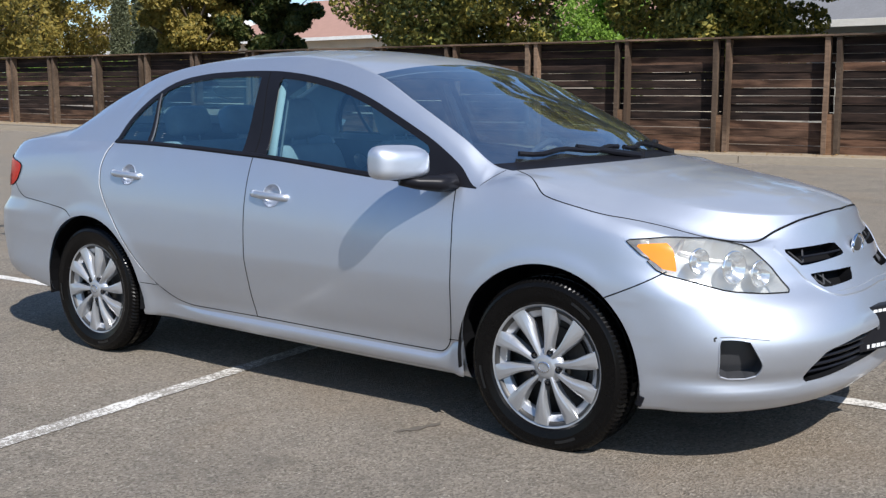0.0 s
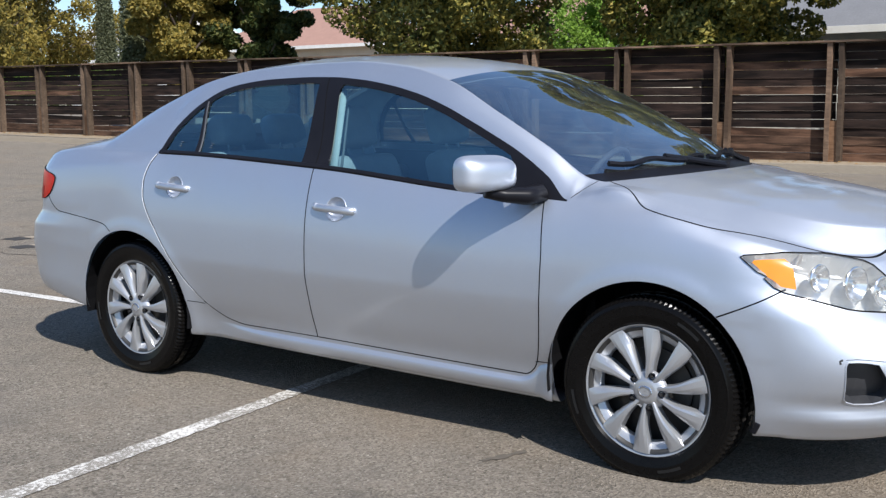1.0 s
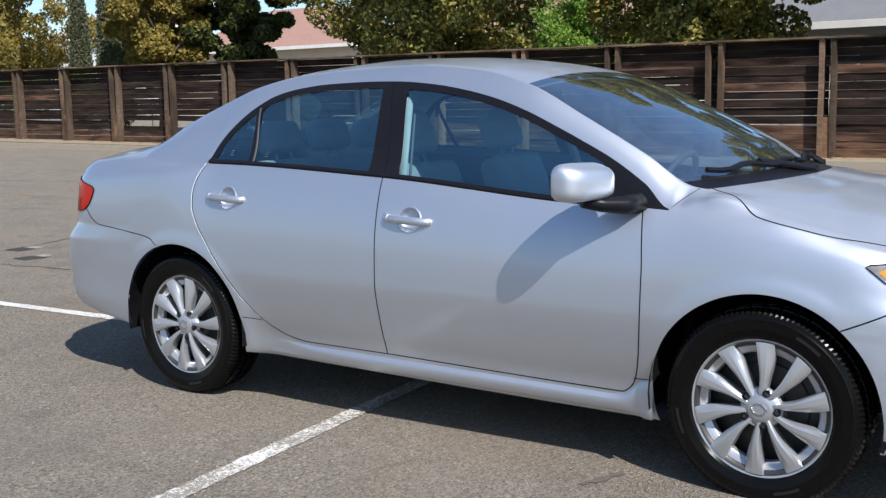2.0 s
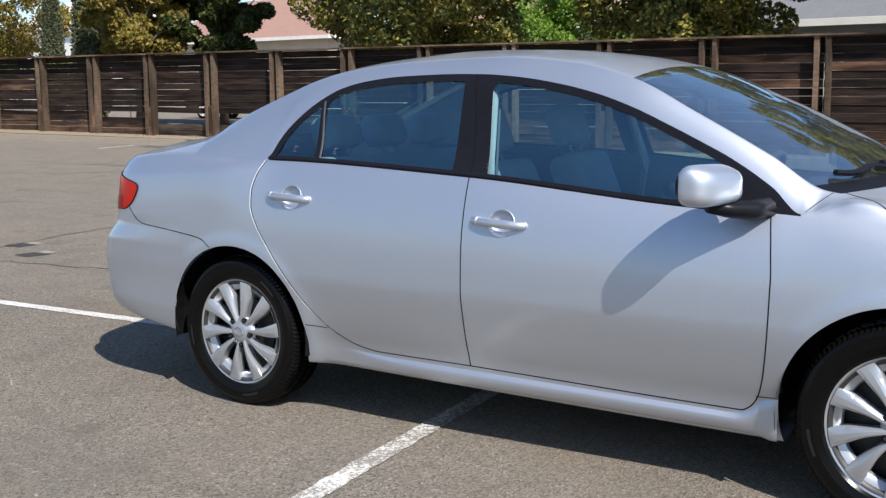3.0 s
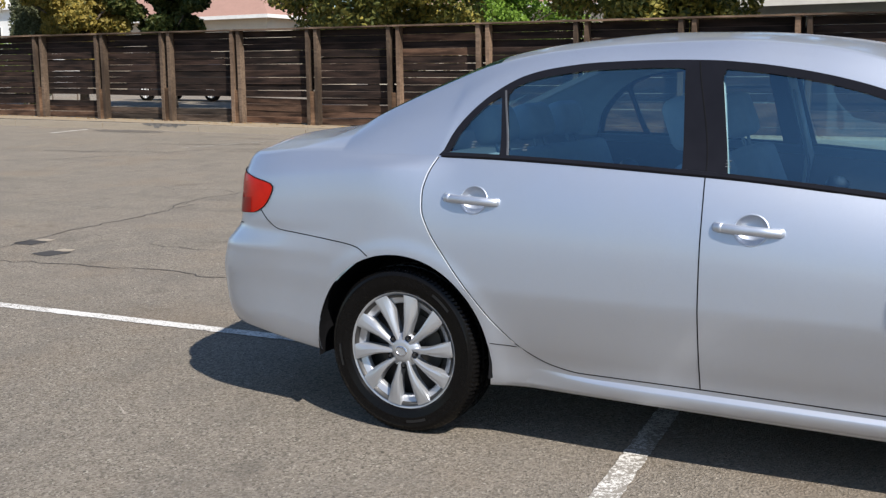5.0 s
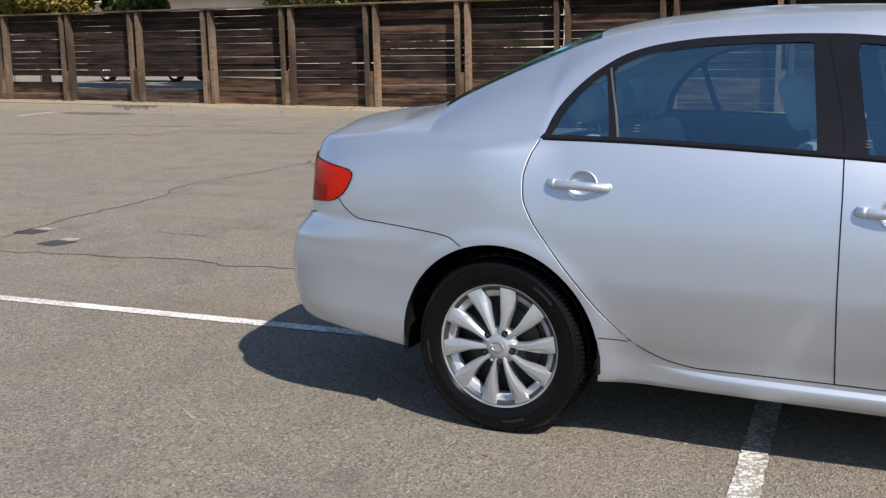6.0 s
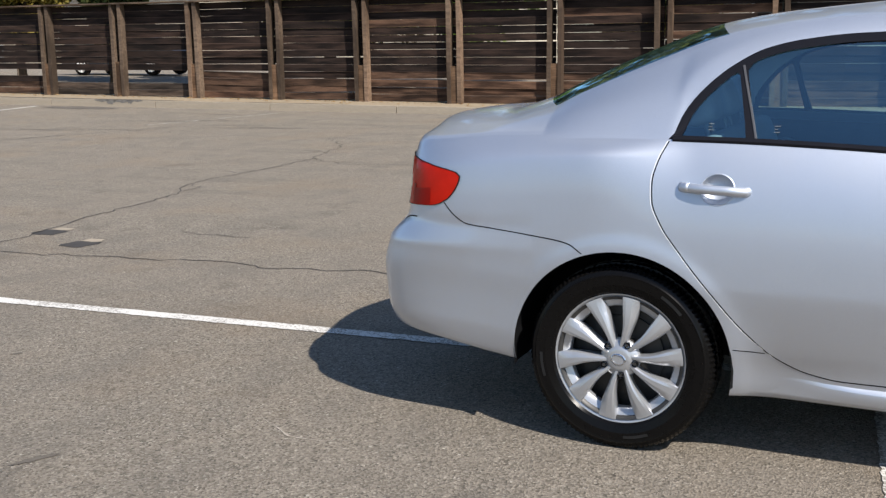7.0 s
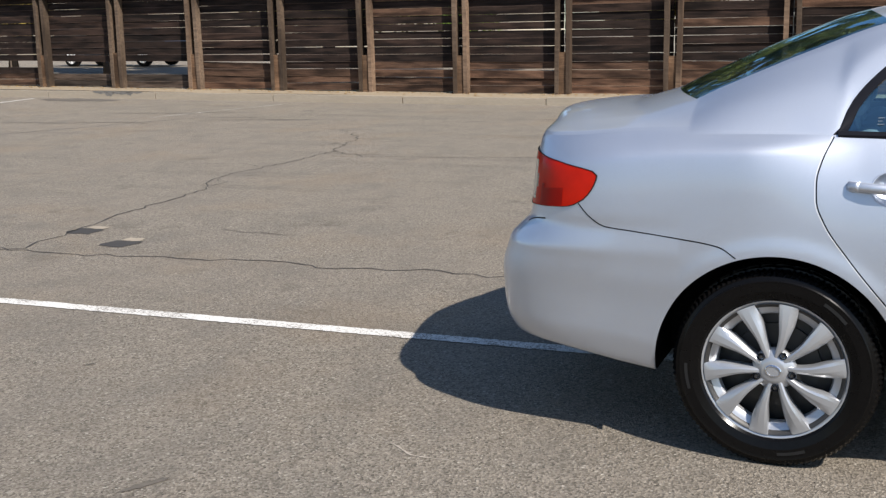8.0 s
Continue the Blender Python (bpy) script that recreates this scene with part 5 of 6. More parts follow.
for k in range(K0, K1 + 1):
    zb, zt = base_z(k), top_z(k)
    for off in (-0.115, 0.115):
        lean = rnd.uniform(-0.6, 0.6)
        piece("post", rnd.choice(UP), fence, pose(k * FSTEP + off, 0, zb, 0, lean, 0) @ Matrix.Diagonal((rnd.uniform(0.85, 1.1), 1, zt - zb, 1)))
    piece("post_block", rnd.choice(BLOCK), fence, pose(k * FSTEP, 0, zb) @ Matrix.Diagonal((1, 1, rnd.uniform(0.72, 0.86), 1)))
    if k == K1:
        break
    slope = -math.degrees(math.atan((top_z(k + 1) - top_z(k)) / FSTEP))
    piece("cap_board", rnd.choice(CAP), fence, pose(k * FSTEP, 0, zt, 0, slope, 0))
    n = 14
    pitch = (zt - zb - 0.02) / n
    warp = rnd.uniform(-1.3, 1.3) if rnd.random() < 0.5 else 0.0
    for j in range(n):
        z = zb + 0.01 + pitch * (j + 0.5)
        if k in OPEN_BAYS and j in (2, 3) or k == -7 and j == 3:
            continue
        gap = rnd.choice((0.002, 0.003, 0.004, 0.005, 0.006, 0.014)) if j else 0.01
        pale = j < 2 or (j < 4 and rnd.random() < 0.5) or (k in (-4, -1, 0, 1) and j < 4) or rnd.random() < 0.10
        if k in (-5, -6, -7):
            pale = j < 2 and k != -5
        tilt = rnd.uniform(-0.3, 0.3) + (warp + rnd.uniform(-0.8, 0.8) if 0 < j < 5 and rnd.random() < 0.5 else 0)
        m = pose(k * FSTEP + 0.01, 0.045 + rnd.uniform(-0.012, 0.012) + 0.012 * (j % 2), z, rnd.uniform(-3.0, 1.0), slope + tilt, 0)
        piece("board", BOARD[rnd.randrange(4) + (8 if k in OPEN_BAYS and j < 2 else 4 if pale else 0)], fence, m @ Matrix.Diagonal((1, 1, pitch - gap, 1)))

verge = []
nv = 60
for i in range(nv + 1):
    s = (K0 - 2 + (K1 - K0 + 4) * i / nv)
    for off, dz in ((-1.12, 0.0), (-0.7, 0.012), (-0.3, 0.0), (0.3, 0.02), (0.9, 0.0)):
        p = F0 + FX * (s * FSTEP) + FY * off
        verge.append((p.x, p.y, base_z(s) + dz + rnd.uniform(-0.008, 0.008)))
faces = [(i * 5 + j, i * 5 + j + 5, i * 5 + j + 6, i * 5 + j + 1)[::-1] for i in range(nv) for j in range(4)]
DIRT = simple("dry_tan_dirt", (0.30, 0.235, 0.155), 0.95, vary=0.35, scale=12, relief=0.6)
tagged(data_part("verge", verge, faces, DIRT, smooth=True), "dry tan dirt strip along the fence", "ground", kind="structure")

kerb = thing("kerb", "pale weathered concrete kerb edging the lot", "kerb", kind="structure")


def kerb_foot(x, y):
    """Height of the kerb's foot: each stone stands on the ground at its near end and rises to the far corner."""
    i = math.floor((Vector((x, y)) - F0).dot(FX) / 3.0)
    p = F0 + FX * (i * 3.0) + FY * -1.27
    run = (Vector((x, y)) - p).dot(FX)
    return ground_z(p.x, p.y) - run * (math.tan(radians(0.75)) if p.x < -10 else 0.0)


KERB = piece_mesh("kerb_stone", (0, 0, -0.05), (2.98, 0.16, 1.0), 0, CONCRETE, 0.002, 3)
for i in range(-13, 8):
    s = i * 3.0 / FSTEP
    p = F0 + FX * (i * 3.0) + FY * -1.27
    ob = piece("kerb_stone", KERB, kerb, pose(p.x, p.y, ground_z(p.x, p.y), 0, 0.75 if p.x < -10 else 0.0, math.degrees(FANG)) @ Matrix.Diagonal((1, 1, 0.15, 1)))

# dry leaves along the foot of the fence
lv, lf = [], []
for _ in range(900):
    s = rnd.uniform(K0, K1)
    p = F0 + FX * (s * FSTEP) + FY * (-0.25 - abs(rnd.gauss(0, 0.3)))
    a, r = rnd.uniform(0, 6.3), rnd.uniform(0.025, 0.05)
    z = base_z(s) + 0.02
    n0 = len(lv)
    lv += [(p.x + r * math.cos(a), p.y + r * math.sin(a), z), (p.x - r * 0.5 * math.sin(a), p.y + r * 0.5 * math.cos(a), z + rnd.uniform(0, 0.02)),
           (p.x - r * math.cos(a), p.y - r * math.sin(a), z + 0.01), (p.x + r * 0.5 * math.sin(a), p.y - r * 0.5 * math.cos(a), z + rnd.uniform(0, 0.02))]
    lf.append((n0, n0 + 1, n0 + 2, n0 + 3))
DRYLEAF = leaves("dry_leaves", (0.30, 0.17, 0.06), (0.42, 0.27, 0.10), (0.22, 0.12, 0.05))
tagged(data_part("fallen_leaves", lv, lf, DRYLEAF), "dry tan fallen leaves on the verge", "leaves", kind="stuff")

# cracks and patches in the lot
crack([(-9.5, 1.1), (-6.57, 1.1), (-6.01, 1.09), (-5.51, 1.16), (-4.83, 1.25), (-4.31, 1.34), (-4.18, 1.24), (-3.64, 1.38), (-3.01, 1.37), (-1.5, 1.6)], 0.0095, 1)
crack([(-6.9, 0.75), (-6.4, 1.16), (-6.55, 1.72), (-6.69, 2.37), (-6.82, 3.25), (-6.88, 3.68), (-7.0, 4.11), (-7.22, 4.37), (-7.32, 4.65), (-7.35, 5.35), (-7.37, 6.43), (-7.41, 7.16), (-7.96, 8.82), (-8.45, 9.43), (-9.2, 10.33)], 0.011, 2)
crack([(-7.41, 7.16), (-6.77, 6.69), (-5.82, 6.8), (-4.7, 7.07), (-3.0, 7.1)], 0.010, 3)
crack([(-8.88, 5.73), (-8.17, 5.64), (-7.65, 5.73), (-7.42, 5.58)], 0.006, 7)
crack([(-17, 7.2), (-13.7, 8.0), (-13.38, 8.84), (-12.58, 11.11), (-11.23, 11.71), (-9.58, 11.96), (-6, 12.2)], 0.017, 4)
crack([(-7.0, 4.11), (-7.0, 4.31), (-7.27, 4.62)], 0.007, 5)
crack([(-5.51, 2.15), (-5.18, 2.16), (-4.87, 2.12)], 0.005, 6)
PATCH = simple("dark_tar_patch", (0.045, 0.040, 0.035), 0.8, vary=0.4, scale=30)
for cx_, cy_, a, b in ((-6.46, 1.80, 0.12, 0.10), (-5.88, 1.49, 0.12, 0.11)):
    for k, (dx, mat, sc) in enumerate(((0.0, PATCH, 1.0), (0.0, CONCRETE, 0.62))):
        ring = []
        for t in np.linspace(0, 2 * math.pi, 17)[:-1]:
            sq = max(abs(math.cos(t)), abs(math.sin(t))) ** -0.7 * (1 + 0.14 * rnd.uniform(-1, 1))
            ring.append((cx_ + dx + sc * a * sq * math.cos(t), cy_ + 0.15 * k + (0.5 if k else 1.0) * b * sq * math.sin(t), 0.003 + 0.001 * k))
        tagged(data_part("asphalt_patch", ring, [tuple(range(16))], mat), "small repair patch in the asphalt", "patch", "asphalt patches", "structure")


STAIN = simple("damp_stain", (0.125, 0.108, 0.088), 0.75, vary=0.4, scale=14)
ring = []
for t in np.linspace(0, 2 * math.pi, 25)[:-1]:
    k = 1 + 0.30 * rnd.uniform(-1, 1)
    x, y = -18.1 + 1.0 * k * math.cos(t), 14.45 + 0.35 * k * math.sin(t)
    ring.append((x, y, ground_z(x, y) + 0.004))
tagged(data_part("asphalt_stain", ring, [tuple(range(24))], STAIN), "dark damp stain beside the kerb", "stain", kind="structure")


# dark uneven blotches over the kerb beside it, and a long tyre-darkened streak across the lot
KERBDARK = simple("dark_kerb_blotch", (0.165, 0.152, 0.135), 0.8, vary=0.7, scale=16)
for s0, length, high in ((-10.72, 0.42, 0.05), (-10.40, 0.30, 0.12), (-10.18, 0.55, 0.06), (-9.80, 0.20, 0.10), (-9.62, 0.26, 0.03)):
    verts, faces, n = [], [], 12
    for i in range(n + 1):
        k = i / n
        swell = math.sin(math.pi * k) ** 0.6
        lo = 0.15 - high * swell * rnd.uniform(0.55, 1.0)
        for off, z in ((-1.2745, lo), (-1.2745, 0.154), (-1.272 + 0.13 * swell * rnd.uniform(0.5, 1.0), 0.1545)):
            p = F0 + FX * (s0 + length * k) + FY * off
            verts.append((p.x, p.y, kerb_foot(p.x, p.y) + z))
        if i:
            for j in range(2):
                faces.append((3 * i - 3 + j, 3 * i + j, 3 * i + j + 1, 3 * i - 2 + j))
    tagged(data_part("kerb_stain", verts, faces, KERBDARK), "dark uneven blotch on the concrete kerb", "stain", "kerb stains", "structure")
STREAK = simple("worn_dark_streak", (0.120, 0.104, 0.083), 0.9, vary=0.45, scale=9)
for (ax, ay), (bx, by), wide in (((-12.3, 10.82), (-9.2, 11.62), 0.07), ((-11.4, 11.2), (-9.9, 11.55), 0.10), ((-15.6, 9.6), (-12.9, 10.2), 0.06), ((-14.8, 11.6), (-12.4, 12.5), 0.07)):
    verts, faces, n = [], [], 60
    for i in range(n + 1):
        k = i / n
        half = wide * math.sin(math.pi * k) ** 0.5 * rnd.uniform(0.25, 1.0)
        x, y = ax + (bx - ax) * k, ay + (by - ay) * k + 0.05 * math.sin(9 * k)
        verts += [(x, y + h * half + rnd.uniform(-0.02, 0.02), ground_z(x, y) + 0.003) for h in (-1, 1)]
        if i:
            faces.append((2 * i - 2, 2 * i, 2 * i + 1, 2 * i - 1))
    tagged(data_part("asphalt_stain", verts, faces, STREAK), "long dark worn streak on the asphalt", "stain", "asphalt streaks", "structure")


# a pale scratch and an oily smudge in the open lot
CHALK = simple("pale_scratch_dust", (0.36, 0.315, 0.26), 0.95, vary=0.4, scale=60)
curve_xy = [(-2.62, -1.03), (-2.58, -1.07), (-2.47, -1.135), (-2.377, -1.19), (-2.256, -1.183), (-2.172, -1.144)]
run = dense([(x, y, 0.0) for x, y in curve_xy], 0.02)
verts, faces = [], []
for i, q in enumerate(run):
    half = 0.006 * math.sin(math.pi * (i + 0.5) / len(run)) * rnd.uniform(0.2, 1.0)
    verts += [(q[0], q[1] + h * half + rnd.uniform(-0.002, 0.002), ground_z(q[0], q[1]) + 0.003) for h in (-1, 1)]
    if i:
        faces.append((2 * i - 2, 2 * i, 2 * i + 1, 2 * i - 1))
tagged(data_part("asphalt_scratch", verts, faces, CHALK), "pale curved scratch in the asphalt", "scratch", kind="structure")
OIL = simple("old_oil_smudge", (0.115, 0.098, 0.078), 0.85, vary=0.5, scale=40)
for cx_, cy_, ra, rb in ((0.806, -0.955, 0.055, 0.022), (0.835, -0.88, 0.035, 0.016), (0.775, -1.02, 0.022, 0.012), (-3.07, -1.70, 0.075, 0.02), (-4.12, -0.77, 0.03, 0.012)):
    ring = []
    for t in np.linspace(0, 2 * math.pi, 21)[:-1]:
        k = rnd.uniform(0.55, 1.15)
        x, y = cx_ + k * (ra * 0.5 * math.cos(t) - rb * math.sin(t)), cy_ + k * (ra * math.cos(t) + rb * 0.5 * math.sin(t))
        ring.append((x, y, ground_z(x, y) + 0.003))
    tagged(data_part("oil_smudge", ring, [tuple(range(20))], OIL), "old faded oil smudge on the asphalt", "stain", "oil smudges", "structure")


# loose grit lying on the asphalt
gv_, gf_ = [], []
for _ in range(2400):
    x, y, r = rnd.uniform(-8, 4.5), rnd.uniform(-3.2, 5.5), rnd.choice((0.002, 0.003, 0.003, 0.004, 0.006))
    if -2.1 < x < 2.1 and -0.9 < y < 0.9:
        continue
    a, n0, z = rnd.uniform(0, 6.3), len(gv_), ground_z(x, y)
    gv_ += [(x + r * math.cos(a + k * 2.1) * rnd.uniform(0.7, 1.3), y + r * math.sin(a + k * 2.1) * rnd.uniform(0.7, 1.3), z + 0.0005) for k in range(3)]
    gv_.append((x, y, z + r * rnd.uniform(0.8, 1.3)))
    gf_ += [(n0, n0 + 1, n0 + 3), (n0 + 1, n0 + 2, n0 + 3), (n0 + 2, n0, n0 + 3)]
GRIT = leaves("pale_and_dark_grit", (0.08, 0.07, 0.06), (0.45, 0.41, 0.35), (0.20, 0.17, 0.13))
tagged(data_part("grit", gv_, gf_, GRIT), "loose pale grit on the asphalt", "grit", kind="stuff")


# ---- trees ----
def leaf_cloud(centres, radii, count, size, seed, squash=0.8):
    """Folded leaves scattered in clumps."""
    r = np.random.RandomState(seed)
    which = r.choice(len(centres), count, p=radii**2 / (radii**2).sum())
    d = r.normal(size=(count, 3))
    d /= np.linalg.norm(d, axis=1, keepdims=True)
    rad = radii[which] * r.uniform(0.25, 1.0, count) ** 0.45
    c = centres[which] + d * rad[:, None] * np.array([1, 1, squash])
    a = r.normal(size=(count, 3))
    a /= np.linalg.norm(a, axis=1, keepdims=True)
    b = np.cross(a, r.normal(size=(count, 3)))
    b /= np.linalg.norm(b, axis=1, keepdims=True)
    up = np.cross(a, b)
    s = size * r.uniform(0.6, 1.3, count)[:, None]
    verts = np.stack([c - a * s, c + b * s * 0.62 + up * s * 0.22, c + a * s, c - b * s * 0.62 + up * s * 0.22], 1).reshape(-1, 3)
    k = np.arange(count)[:, None] * 4
    faces = np.concatenate([k + [0, 2, 1], k + [0, 3, 2]])
    return verts, faces


BARK = simple("grey_brown_bark", (0.13, 0.10, 0.075), 0.9, vary=0.35, scale=25, relief=0.6)


def tree(x, y, height, spread, skirt, mat, seed, label, count=9000, leaf=0.10, name="tree"):
    """Tapered trunk and limbs with a crown of clumped leaves. skirt: height of the lowest leaves."""
    r = random.Random(seed)
    g = ground_z(x, y)
    root = thing(name, label, "tree")
    root.location = (x, y, g)
    verts, faces = [], []

    def limb(path, radii):
        v, f = tube(path, radii, 8)
        n = len(verts)
        verts.extend(v)
        faces.extend(tuple(i + n for i in q) for q in f)

    trunk_top = Vector((r.uniform(-0.4, 0.4), r.uniform(-0.4, 0.4), height * 0.82))
    stem = [Vector((0, 0, -0.1)), Vector((r.uniform(-0.1, 0.1), r.uniform(-0.1, 0.1), height * 0.25)), Vector((r.uniform(-0.2, 0.2), 0, height * 0.5)), trunk_top]
    limb(stem, [0.20, 0.15, 0.10, 0.03])
    centres, radii = [], []
    limbs = int(26 * max(1.0, height / 10))
    for i in range(limbs):
        a = i * 2.399 + r.uniform(-0.3, 0.3)
        t = (i + 0.5) / limbs
        h = skirt + 0.4 + (height - skirt - 0.6) * t
        wide = spread * math.sin(math.pi * min(0.97, 0.22 + 0.76 * t)) ** 0.8 * r.uniform(0.75, 1.1) * (1 + 0.55 * min(1.0, max(0.0, (t - 0.14) / 0.2)))
        tip = Vector((math.cos(a) * wide, math.sin(a) * wide, h))
        start = Vector((0, 0, max(0.9, h * 0.62)))
        limb([start, start.lerp(tip, 0.5) + Vector((0, 0, 0.2)), tip], [0.06, 0.04, 0.012])
        for s, k in ((1.0, 1.0), (0.62, 0.9), (0.3, 0.8)):
            centres.append(start.lerp(tip, s) + Vector((r.uniform(-0.3, 0.3), r.uniform(-0.3, 0.3), r.uniform(-0.1, 0.4))))
            radii.append(r.uniform(0.55, 1.05) * k * (0.32 + 0.28 * spread))
    data_part("trunk", verts, faces, BARK, root, smooth=True)
    v, f = leaf_cloud(np.array([tuple(c) for c in centres]), np.array(radii), count, leaf, seed)
    v[:, 2] = np.maximum(v[:, 2], skirt - 0.4 + 0.5 * np.abs(np.sin(v[:, 0] * 3.1)))
    data_part("crown", v, f, mat, root)
    return root


GOLD = leaves("yellowing_leaves", (0.19, 0.155, 0.032), (0.36, 0.27, 0.06), (0.10, 0.105, 0.025))
GREEN = leaves("dark_green_leaves", (0.035, 0.055, 0.016), (0.065, 0.09, 0.024), (0.13, 0.125, 0.03))
MIXED = leaves("green_gold_leaves", (0.060, 0.082, 0.024), (0.19, 0.19, 0.045), (0.46, 0.37, 0.08))
LIME = leaves("bright_green_leaves", (0.14, 0.25, 0.03), (0.24, 0.37, 0.05), (0.09, 0.17, 0.022))
GREY = leaves("grey_green_needles", (0.095, 0.110, 0.056), (0.165, 0.175, 0.092), (0.070, 0.080, 0.040))

tree(-54.4, 32.9, 13.0, 4.1, 1.4, GOLD, 1, "broadleaf tree with yellowing autumn leaves behind the fence", 46000, 0.125)
tree(-42.3, 21.5, 8.5, 2.9, 1.2, GOLD, 2, "broadleaf tree with yellowing autumn leaves behind the fence", 14000, 0.13)
tree(-27.1, 21.6, 8.0, 1.02, 1.2, GOLD, 3, "broadleaf tree with yellowing autumn leaves behind the fence", 52000, 0.09)
tree(-25.06, 23.6, 8.5, 1.08, 1.2, GREEN, 4, "dense dark green broadleaf tree behind the fence", 60000, 0.095)
tree(-15.7, 21.6, 13.0, 3.5, 1.4, MIXED, 5, "large broadleaf tree with green and yellow leaves", 100000, 0.08)
tree(-7.1, 21.6, 13.0, 2.7, 1.4, MIXED, 7, "large broadleaf tree with green and yellow leaves", 100000, 0.08)
tree(1.9, 21.8, 12.5, 3.3, 1.6, MIXED, 12, "large broadleaf tree with green and yellow leaves", 85000, 0.085)
tree(9.2, 23.0, 12.0, 3.4, 1.6, MIXED, 9, "large broadleaf tree with green and yellow leaves", 20000, 0.13)
tree(-18.1, 36.0, 5.9, 1.8, 1.2, LIME, 10, "bright green leafy shrub behind the fence", 18000, 0.09, "shrub")


def cypress(x, y, height, radius, seed):
    g = ground_z(x, y)
    root = thing("cypress_tree", "tall narrow grey-green cypress", "tree")
    root.location = (x, y, g)
    bm = bmesh.new()
    add_rod(bm, (0, 0, -0.1), (0, 0, height * 0.9), 0.14, 0.03, 8)
    part("trunk", bm, BARK, root)
    r = random.Random(seed)
    cs, rs = [], []
    for i in range(150):
        t = (i + 0.5) / 150
        a = i * 2.399
        w = radius * min(1, t * 8 + 0.4) * (1 - t) ** 0.55
        cs.append((math.cos(a) * w * 0.7, math.sin(a) * w * 0.7, 0.3 + t * (height - 0.4)))
        rs.append(0.10 + w * 0.35)
    v, f = leaf_cloud(np.array(cs), np.array(rs), 30000, 0.055, seed, 1.3)
    data_part("crown", v, f, GREY, root)
    return root


cypress(-42.5, 30.0, 7.6, 0.62, 1)
cypress(-28.85, 21.0, 7.6, 0.66, 2)


# ---- houses behind the trees ----
def house(x0, x1, y0, y1, eave, rise, wall_mat, roof_mat, label, floor_z=0.55, windows=(), overhang=0.5):
    root = thing("house", label, "house")
    root.location = ((x0 + x1) / 2, (y0 + y1) / 2, floor_z)
    a, b = (x1 - x0) / 2, (y1 - y0) / 2
    e = eave - floor_z
    bm = bmesh.new()
    for lo, hi in (((-a, -b, -0.3), (a, -b + 0.2, e)), ((-a, b - 0.2, -0.3), (a, b, e)), ((-a, -b + 0.2, -0.3), (-a + 0.2, b - 0.2, e)), ((a - 0.2, -b + 0.2, -0.3), (a, b - 0.2, e))):
        add_box(bm, lo, hi)
    part("wall", bm, wall_mat, root)
    o = overhang
    A, B = a + o, b + o
    ridge = max(0.0, A - B)
    v = [(-A, -B, e), (A, -B, e), (A, B, e), (-A, B, e), (-ridge, 0, e + rise), (ridge, 0, e + rise), (-A, -B, e - 0.12), (A, -B, e - 0.12), (A, B, e - 0.12), (-A, B, e - 0.12)]
    f = [(0, 1, 5, 4), (1, 2, 5), (2, 3, 4, 5), (3, 0, 4), (0, 6, 7, 1), (1, 7, 8, 2), (2, 8, 9, 3), (3, 9, 6, 0), (6, 9, 8, 7)]
    roof = data_part("roof", v, f, roof_mat, root, "shallow hipped tile roof")
    bm = bmesh.new()
    for lo, hi in (((-A - 0.02, -B - 0.04, e - 0.17), (A + 0.02, -B - 0.003, e + 0.05)), ((-A - 0.04, -B, e - 0.17), (-A - 0.003, B, e + 0.05)), ((A + 0.003, -B, e - 0.17), (A + 0.04, B, e + 0.05))):
        add_box(bm, lo, hi, 0.01)
    part("fascia", bm, WHITEPAINT, roof, "white painted fascia board")
    for wx, wz, ww, wh in windows:
        fr = bmesh.new()
        for lo, hi in (((wx - ww / 2, -b - 0.05, wz), (wx + ww / 2, -b - 0.003, wz + 0.07)), ((wx - ww / 2, -b - 0.05, wz + wh - 0.07), (wx + ww / 2, -b - 0.003, wz + wh)),
                       ((wx - ww / 2, -b - 0.05, wz + 0.07), (wx - ww / 2 + 0.07, -b - 0.003, wz + wh - 0.07)), ((wx + ww / 2 - 0.07, -b - 0.05, wz + 0.07), (wx + ww / 2, -b - 0.003, wz + wh - 0.07))):
            add_box(fr, lo, hi)
        win = part("window", fr, WHITEPAINT, root, "white framed window")
        part("pane", box((wx - ww / 2 + 0.07, -b - 0.02, wz + 0.07), (wx + ww / 2 - 0.07, -b - 0.006, wz + wh - 0.07)), DARKPANE, win)
    return root


WHITEPAINT = simple("white_house_paint", (0.78, 0.77, 0.73), 0.6, vary=0.06)
DARKPANE = simple("dark_window_pane", (0.03, 0.035, 0.04), 0.08)
STUCCO = simple("cream_stucco", (0.62, 0.55, 0.43), 0.9, vary=0.1, scale=6, relief=0.3)
STUCCO2 = simple("pale_stucco", (0.66, 0.63, 0.56), 0.9, vary=0.1, scale=6, relief=0.3)
ROOFPINK = simple("faded_red_brown_roof", (0.34, 0.20, 0.155), 0.9, vary=0.25, scale=18, relief=0.4)
ROOFPALE = simple("bleached_pale_roof", (0.55, 0.52, 0.47), 0.9, vary=0.15, scale=18, relief=0.4)
ROOFGREY = simple("grey_shingle_roof", (0.18, 0.185, 0.20), 0.9, vary=0.25, scale=18, relief=0.4)
house(-58.0, -41.5, 50, 60, 5.2, 3.1, STUCCO, ROOFPINK, "cream stucco house with faded red-brown roof", windows=((2.5, 1.6, 1.4, 1.2), (-2.5, 1.6, 1.6, 1.2)))
house(-33.5, -21.0, 50, 60, 5.15, 4.2, STUCCO, ROOFPINK, "cream stucco house with faded red-brown roof", windows=((2.5, 1.6, 1.4, 1.2),))
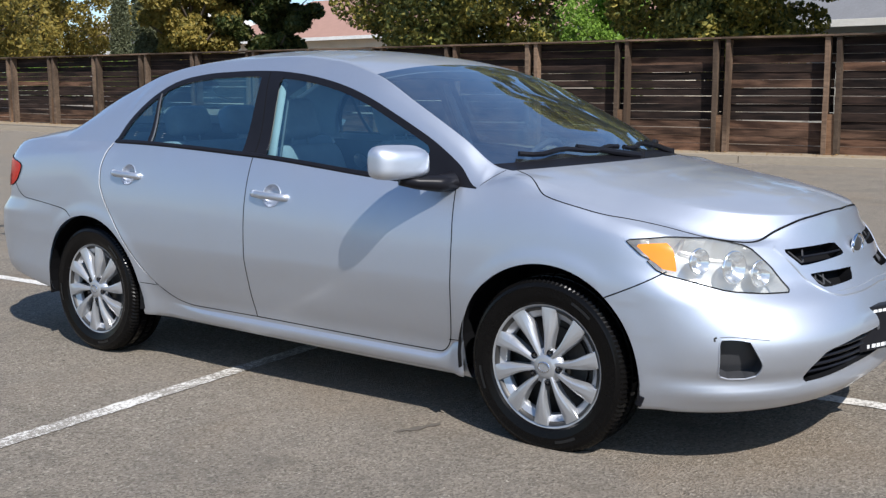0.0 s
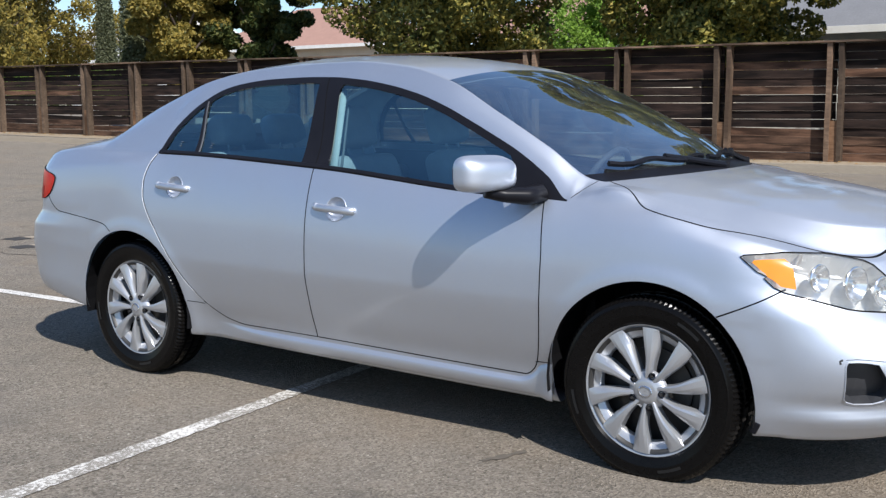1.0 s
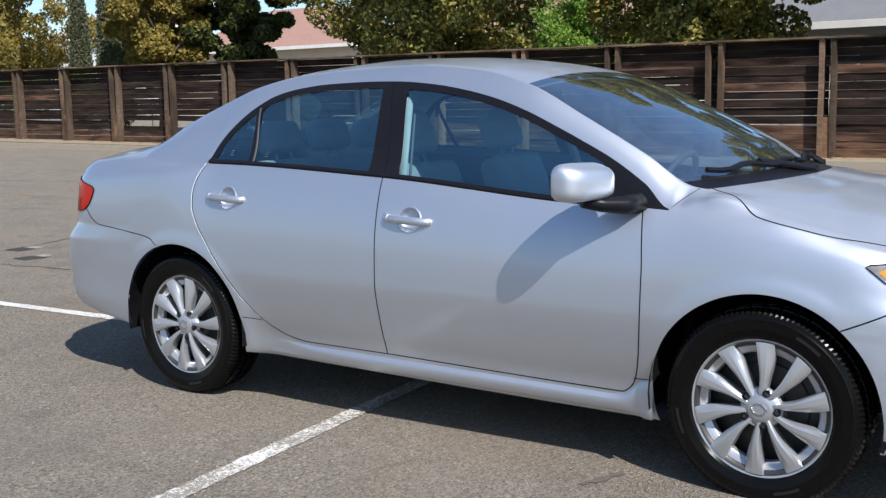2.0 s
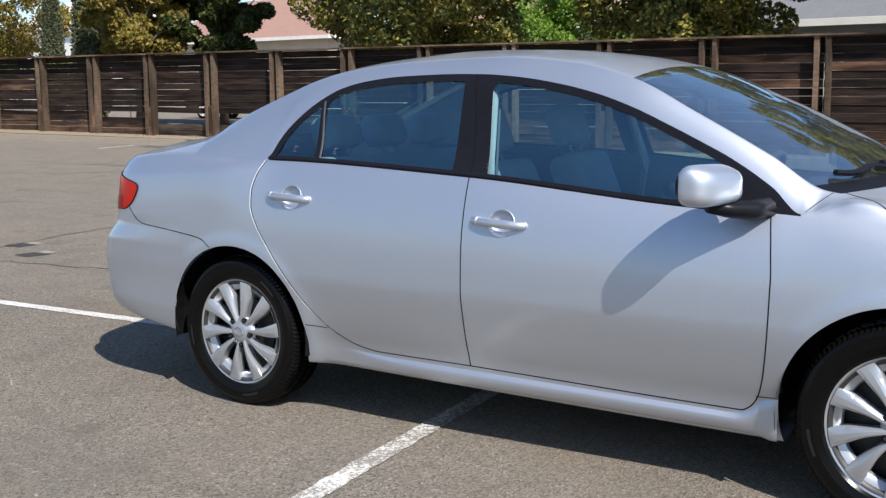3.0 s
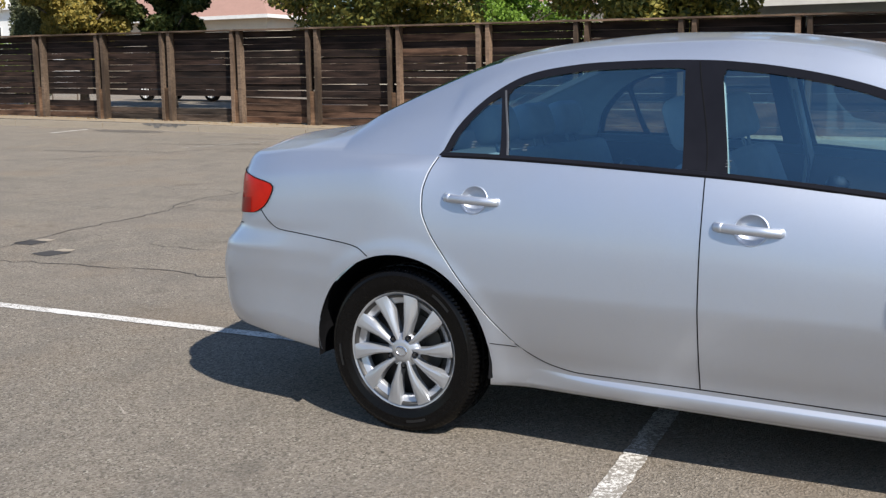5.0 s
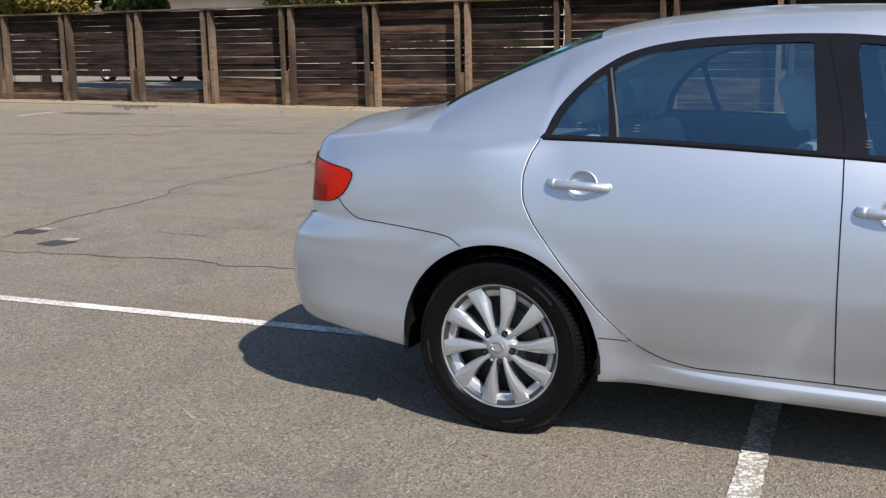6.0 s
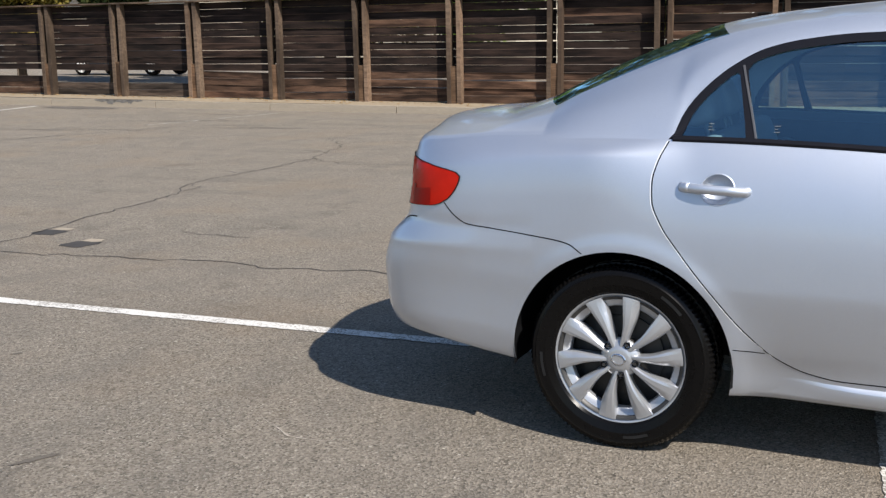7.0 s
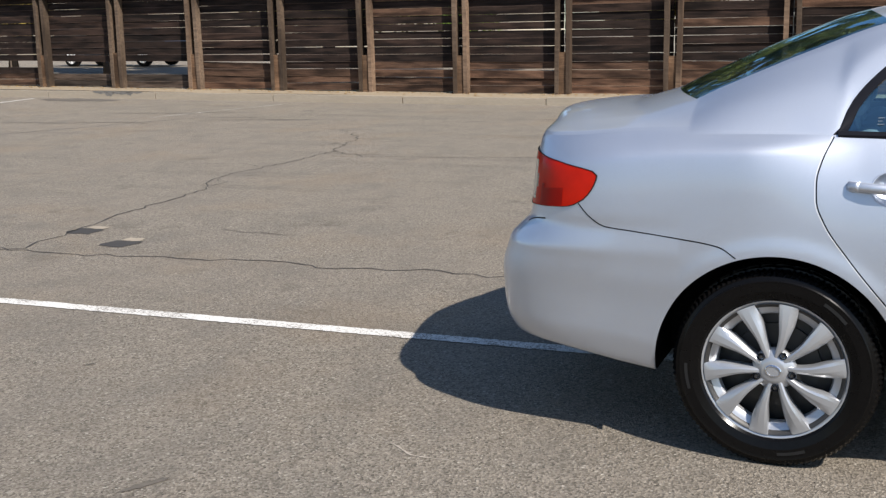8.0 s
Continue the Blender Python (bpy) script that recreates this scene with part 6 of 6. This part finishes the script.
house(-10.0, 8.0, 30, 40, 3.5, 3.6, STUCCO2, ROOFGREY, "pale house with grey shingle roof and white fascia", windows=((-4, 1.2, 1.4, 1.0),))
house(-108, -90, 74, 86, 8.8, 4.4, WHITEPAINT, ROOFPALE, "tall white two-storey house", windows=((3, 2, 1.4, 1.4), (3, 5, 1.4, 1.4), (-2, 5, 1.4, 1.4)))

# hedge behind the far end of the fence
hc = np.array([(-44 + 0.35 * i, 18.5 + 0.25 * math.sin(i), 1.5 + ground_z(0, 18.5) + 0.9 * ((i * 7) % 5) / 5) for i in range(52)])
v, f = leaf_cloud(hc, np.full(52, 0.55), 9000, 0.06, 5)
hedge = thing("hedge", "low green hedge along the back of the fence", "hedge")
data_part("crown", v, f, LIME, hedge)
for i in range(20):
    bm = bmesh.new()
    add_rod(bm, (-44 + i * 1.05, 18.5, 0), (-44 + i * 1.05, 18.5, 1.5), 0.03, 0.015, 6)
    part("stem", bm, BARK, hedge)


# ---- dark vehicle parked behind the fence ----
def parked_suv(x, y, yaw):
    g = ground_z(x, y)
    root = thing("parked_suv", "dark sport utility vehicle parked behind the fence", "car")
    root.matrix_basis = pose(x, y, g, 0, 0, yaw)
    DARKPAINT = simple("dark_blue_car_paint", (0.02, 0.022, 0.028), 0.3, metal=0.2, coat=1.0)
    PALERIM = simple("pale_alloy_rim", (0.78, 0.78, 0.78), 0.45, metal=0.2)
    body = bmesh.new()
    prof = [(-2.75, 0.38), (-2.78, 0.9), (-2.68, 1.15), (-2.45, 1.2), (-2.1, 1.80), (0.5, 1.82), (1.2, 1.25), (2.6, 1.12), (2.78, 0.8), (2.76, 0.38)]
    sides = []
    for w, k in ((-0.92, 1), (0.92, 1)):
        ring = []
        for px, pz in prof:
            ring.append(body.verts.new((px, w * (0.82 if pz > 1.3 else 1), pz)))
        sides.append(ring)
    body.faces.new(sides[0])
    body.faces.new(sides[1][::-1])
    for i in range(len(prof)):
        j = (i + 1) % len(prof)
        body.faces.new((sides[0][j], sides[0][i], sides[1][i], sides[1][j]))
    bmesh.ops.bevel(body, geom=body.edges[:], offset=0.06, segments=2, affect="EDGES")
    part("body", body, DARKPAINT, root)
    for wx in (-1.68, 1.72):
        for h in (-1, 1):
            vv, ff = lathe([(0.22, -0.11), (0.34, -0.11), (0.36, -0.08), (0.36, 0.08), (0.34, 0.11), (0.22, 0.11)], 32)
            w = data_part("wheel", vv, ff, RUBBER, root)
            w.matrix_basis = pose(wx, 0.86 * h, 0.36, 0, 0, 0 if h < 0 else 180)
            bm = bmesh.new()
            for k in range(6):
                a = k * math.pi / 3
                add_rod(bm, (0, -0.10, 0), (0.22 * math.sin(a), -0.105, 0.22 * math.cos(a)), 0.045, 0.055, 6)
            rim_v, rim_f = lathe([(0.19, -0.09), (0.205, -0.115), (0.225, -0.112)], 32)
            lv_ = [bm.verts.new(q) for q in rim_v]
            for q in rim_f:
                bm.faces.new([lv_[i] for i in q])
            part("rim", bm, PALERIM, w)
    return root


parked_suv(-29.9, 30.0, 2)
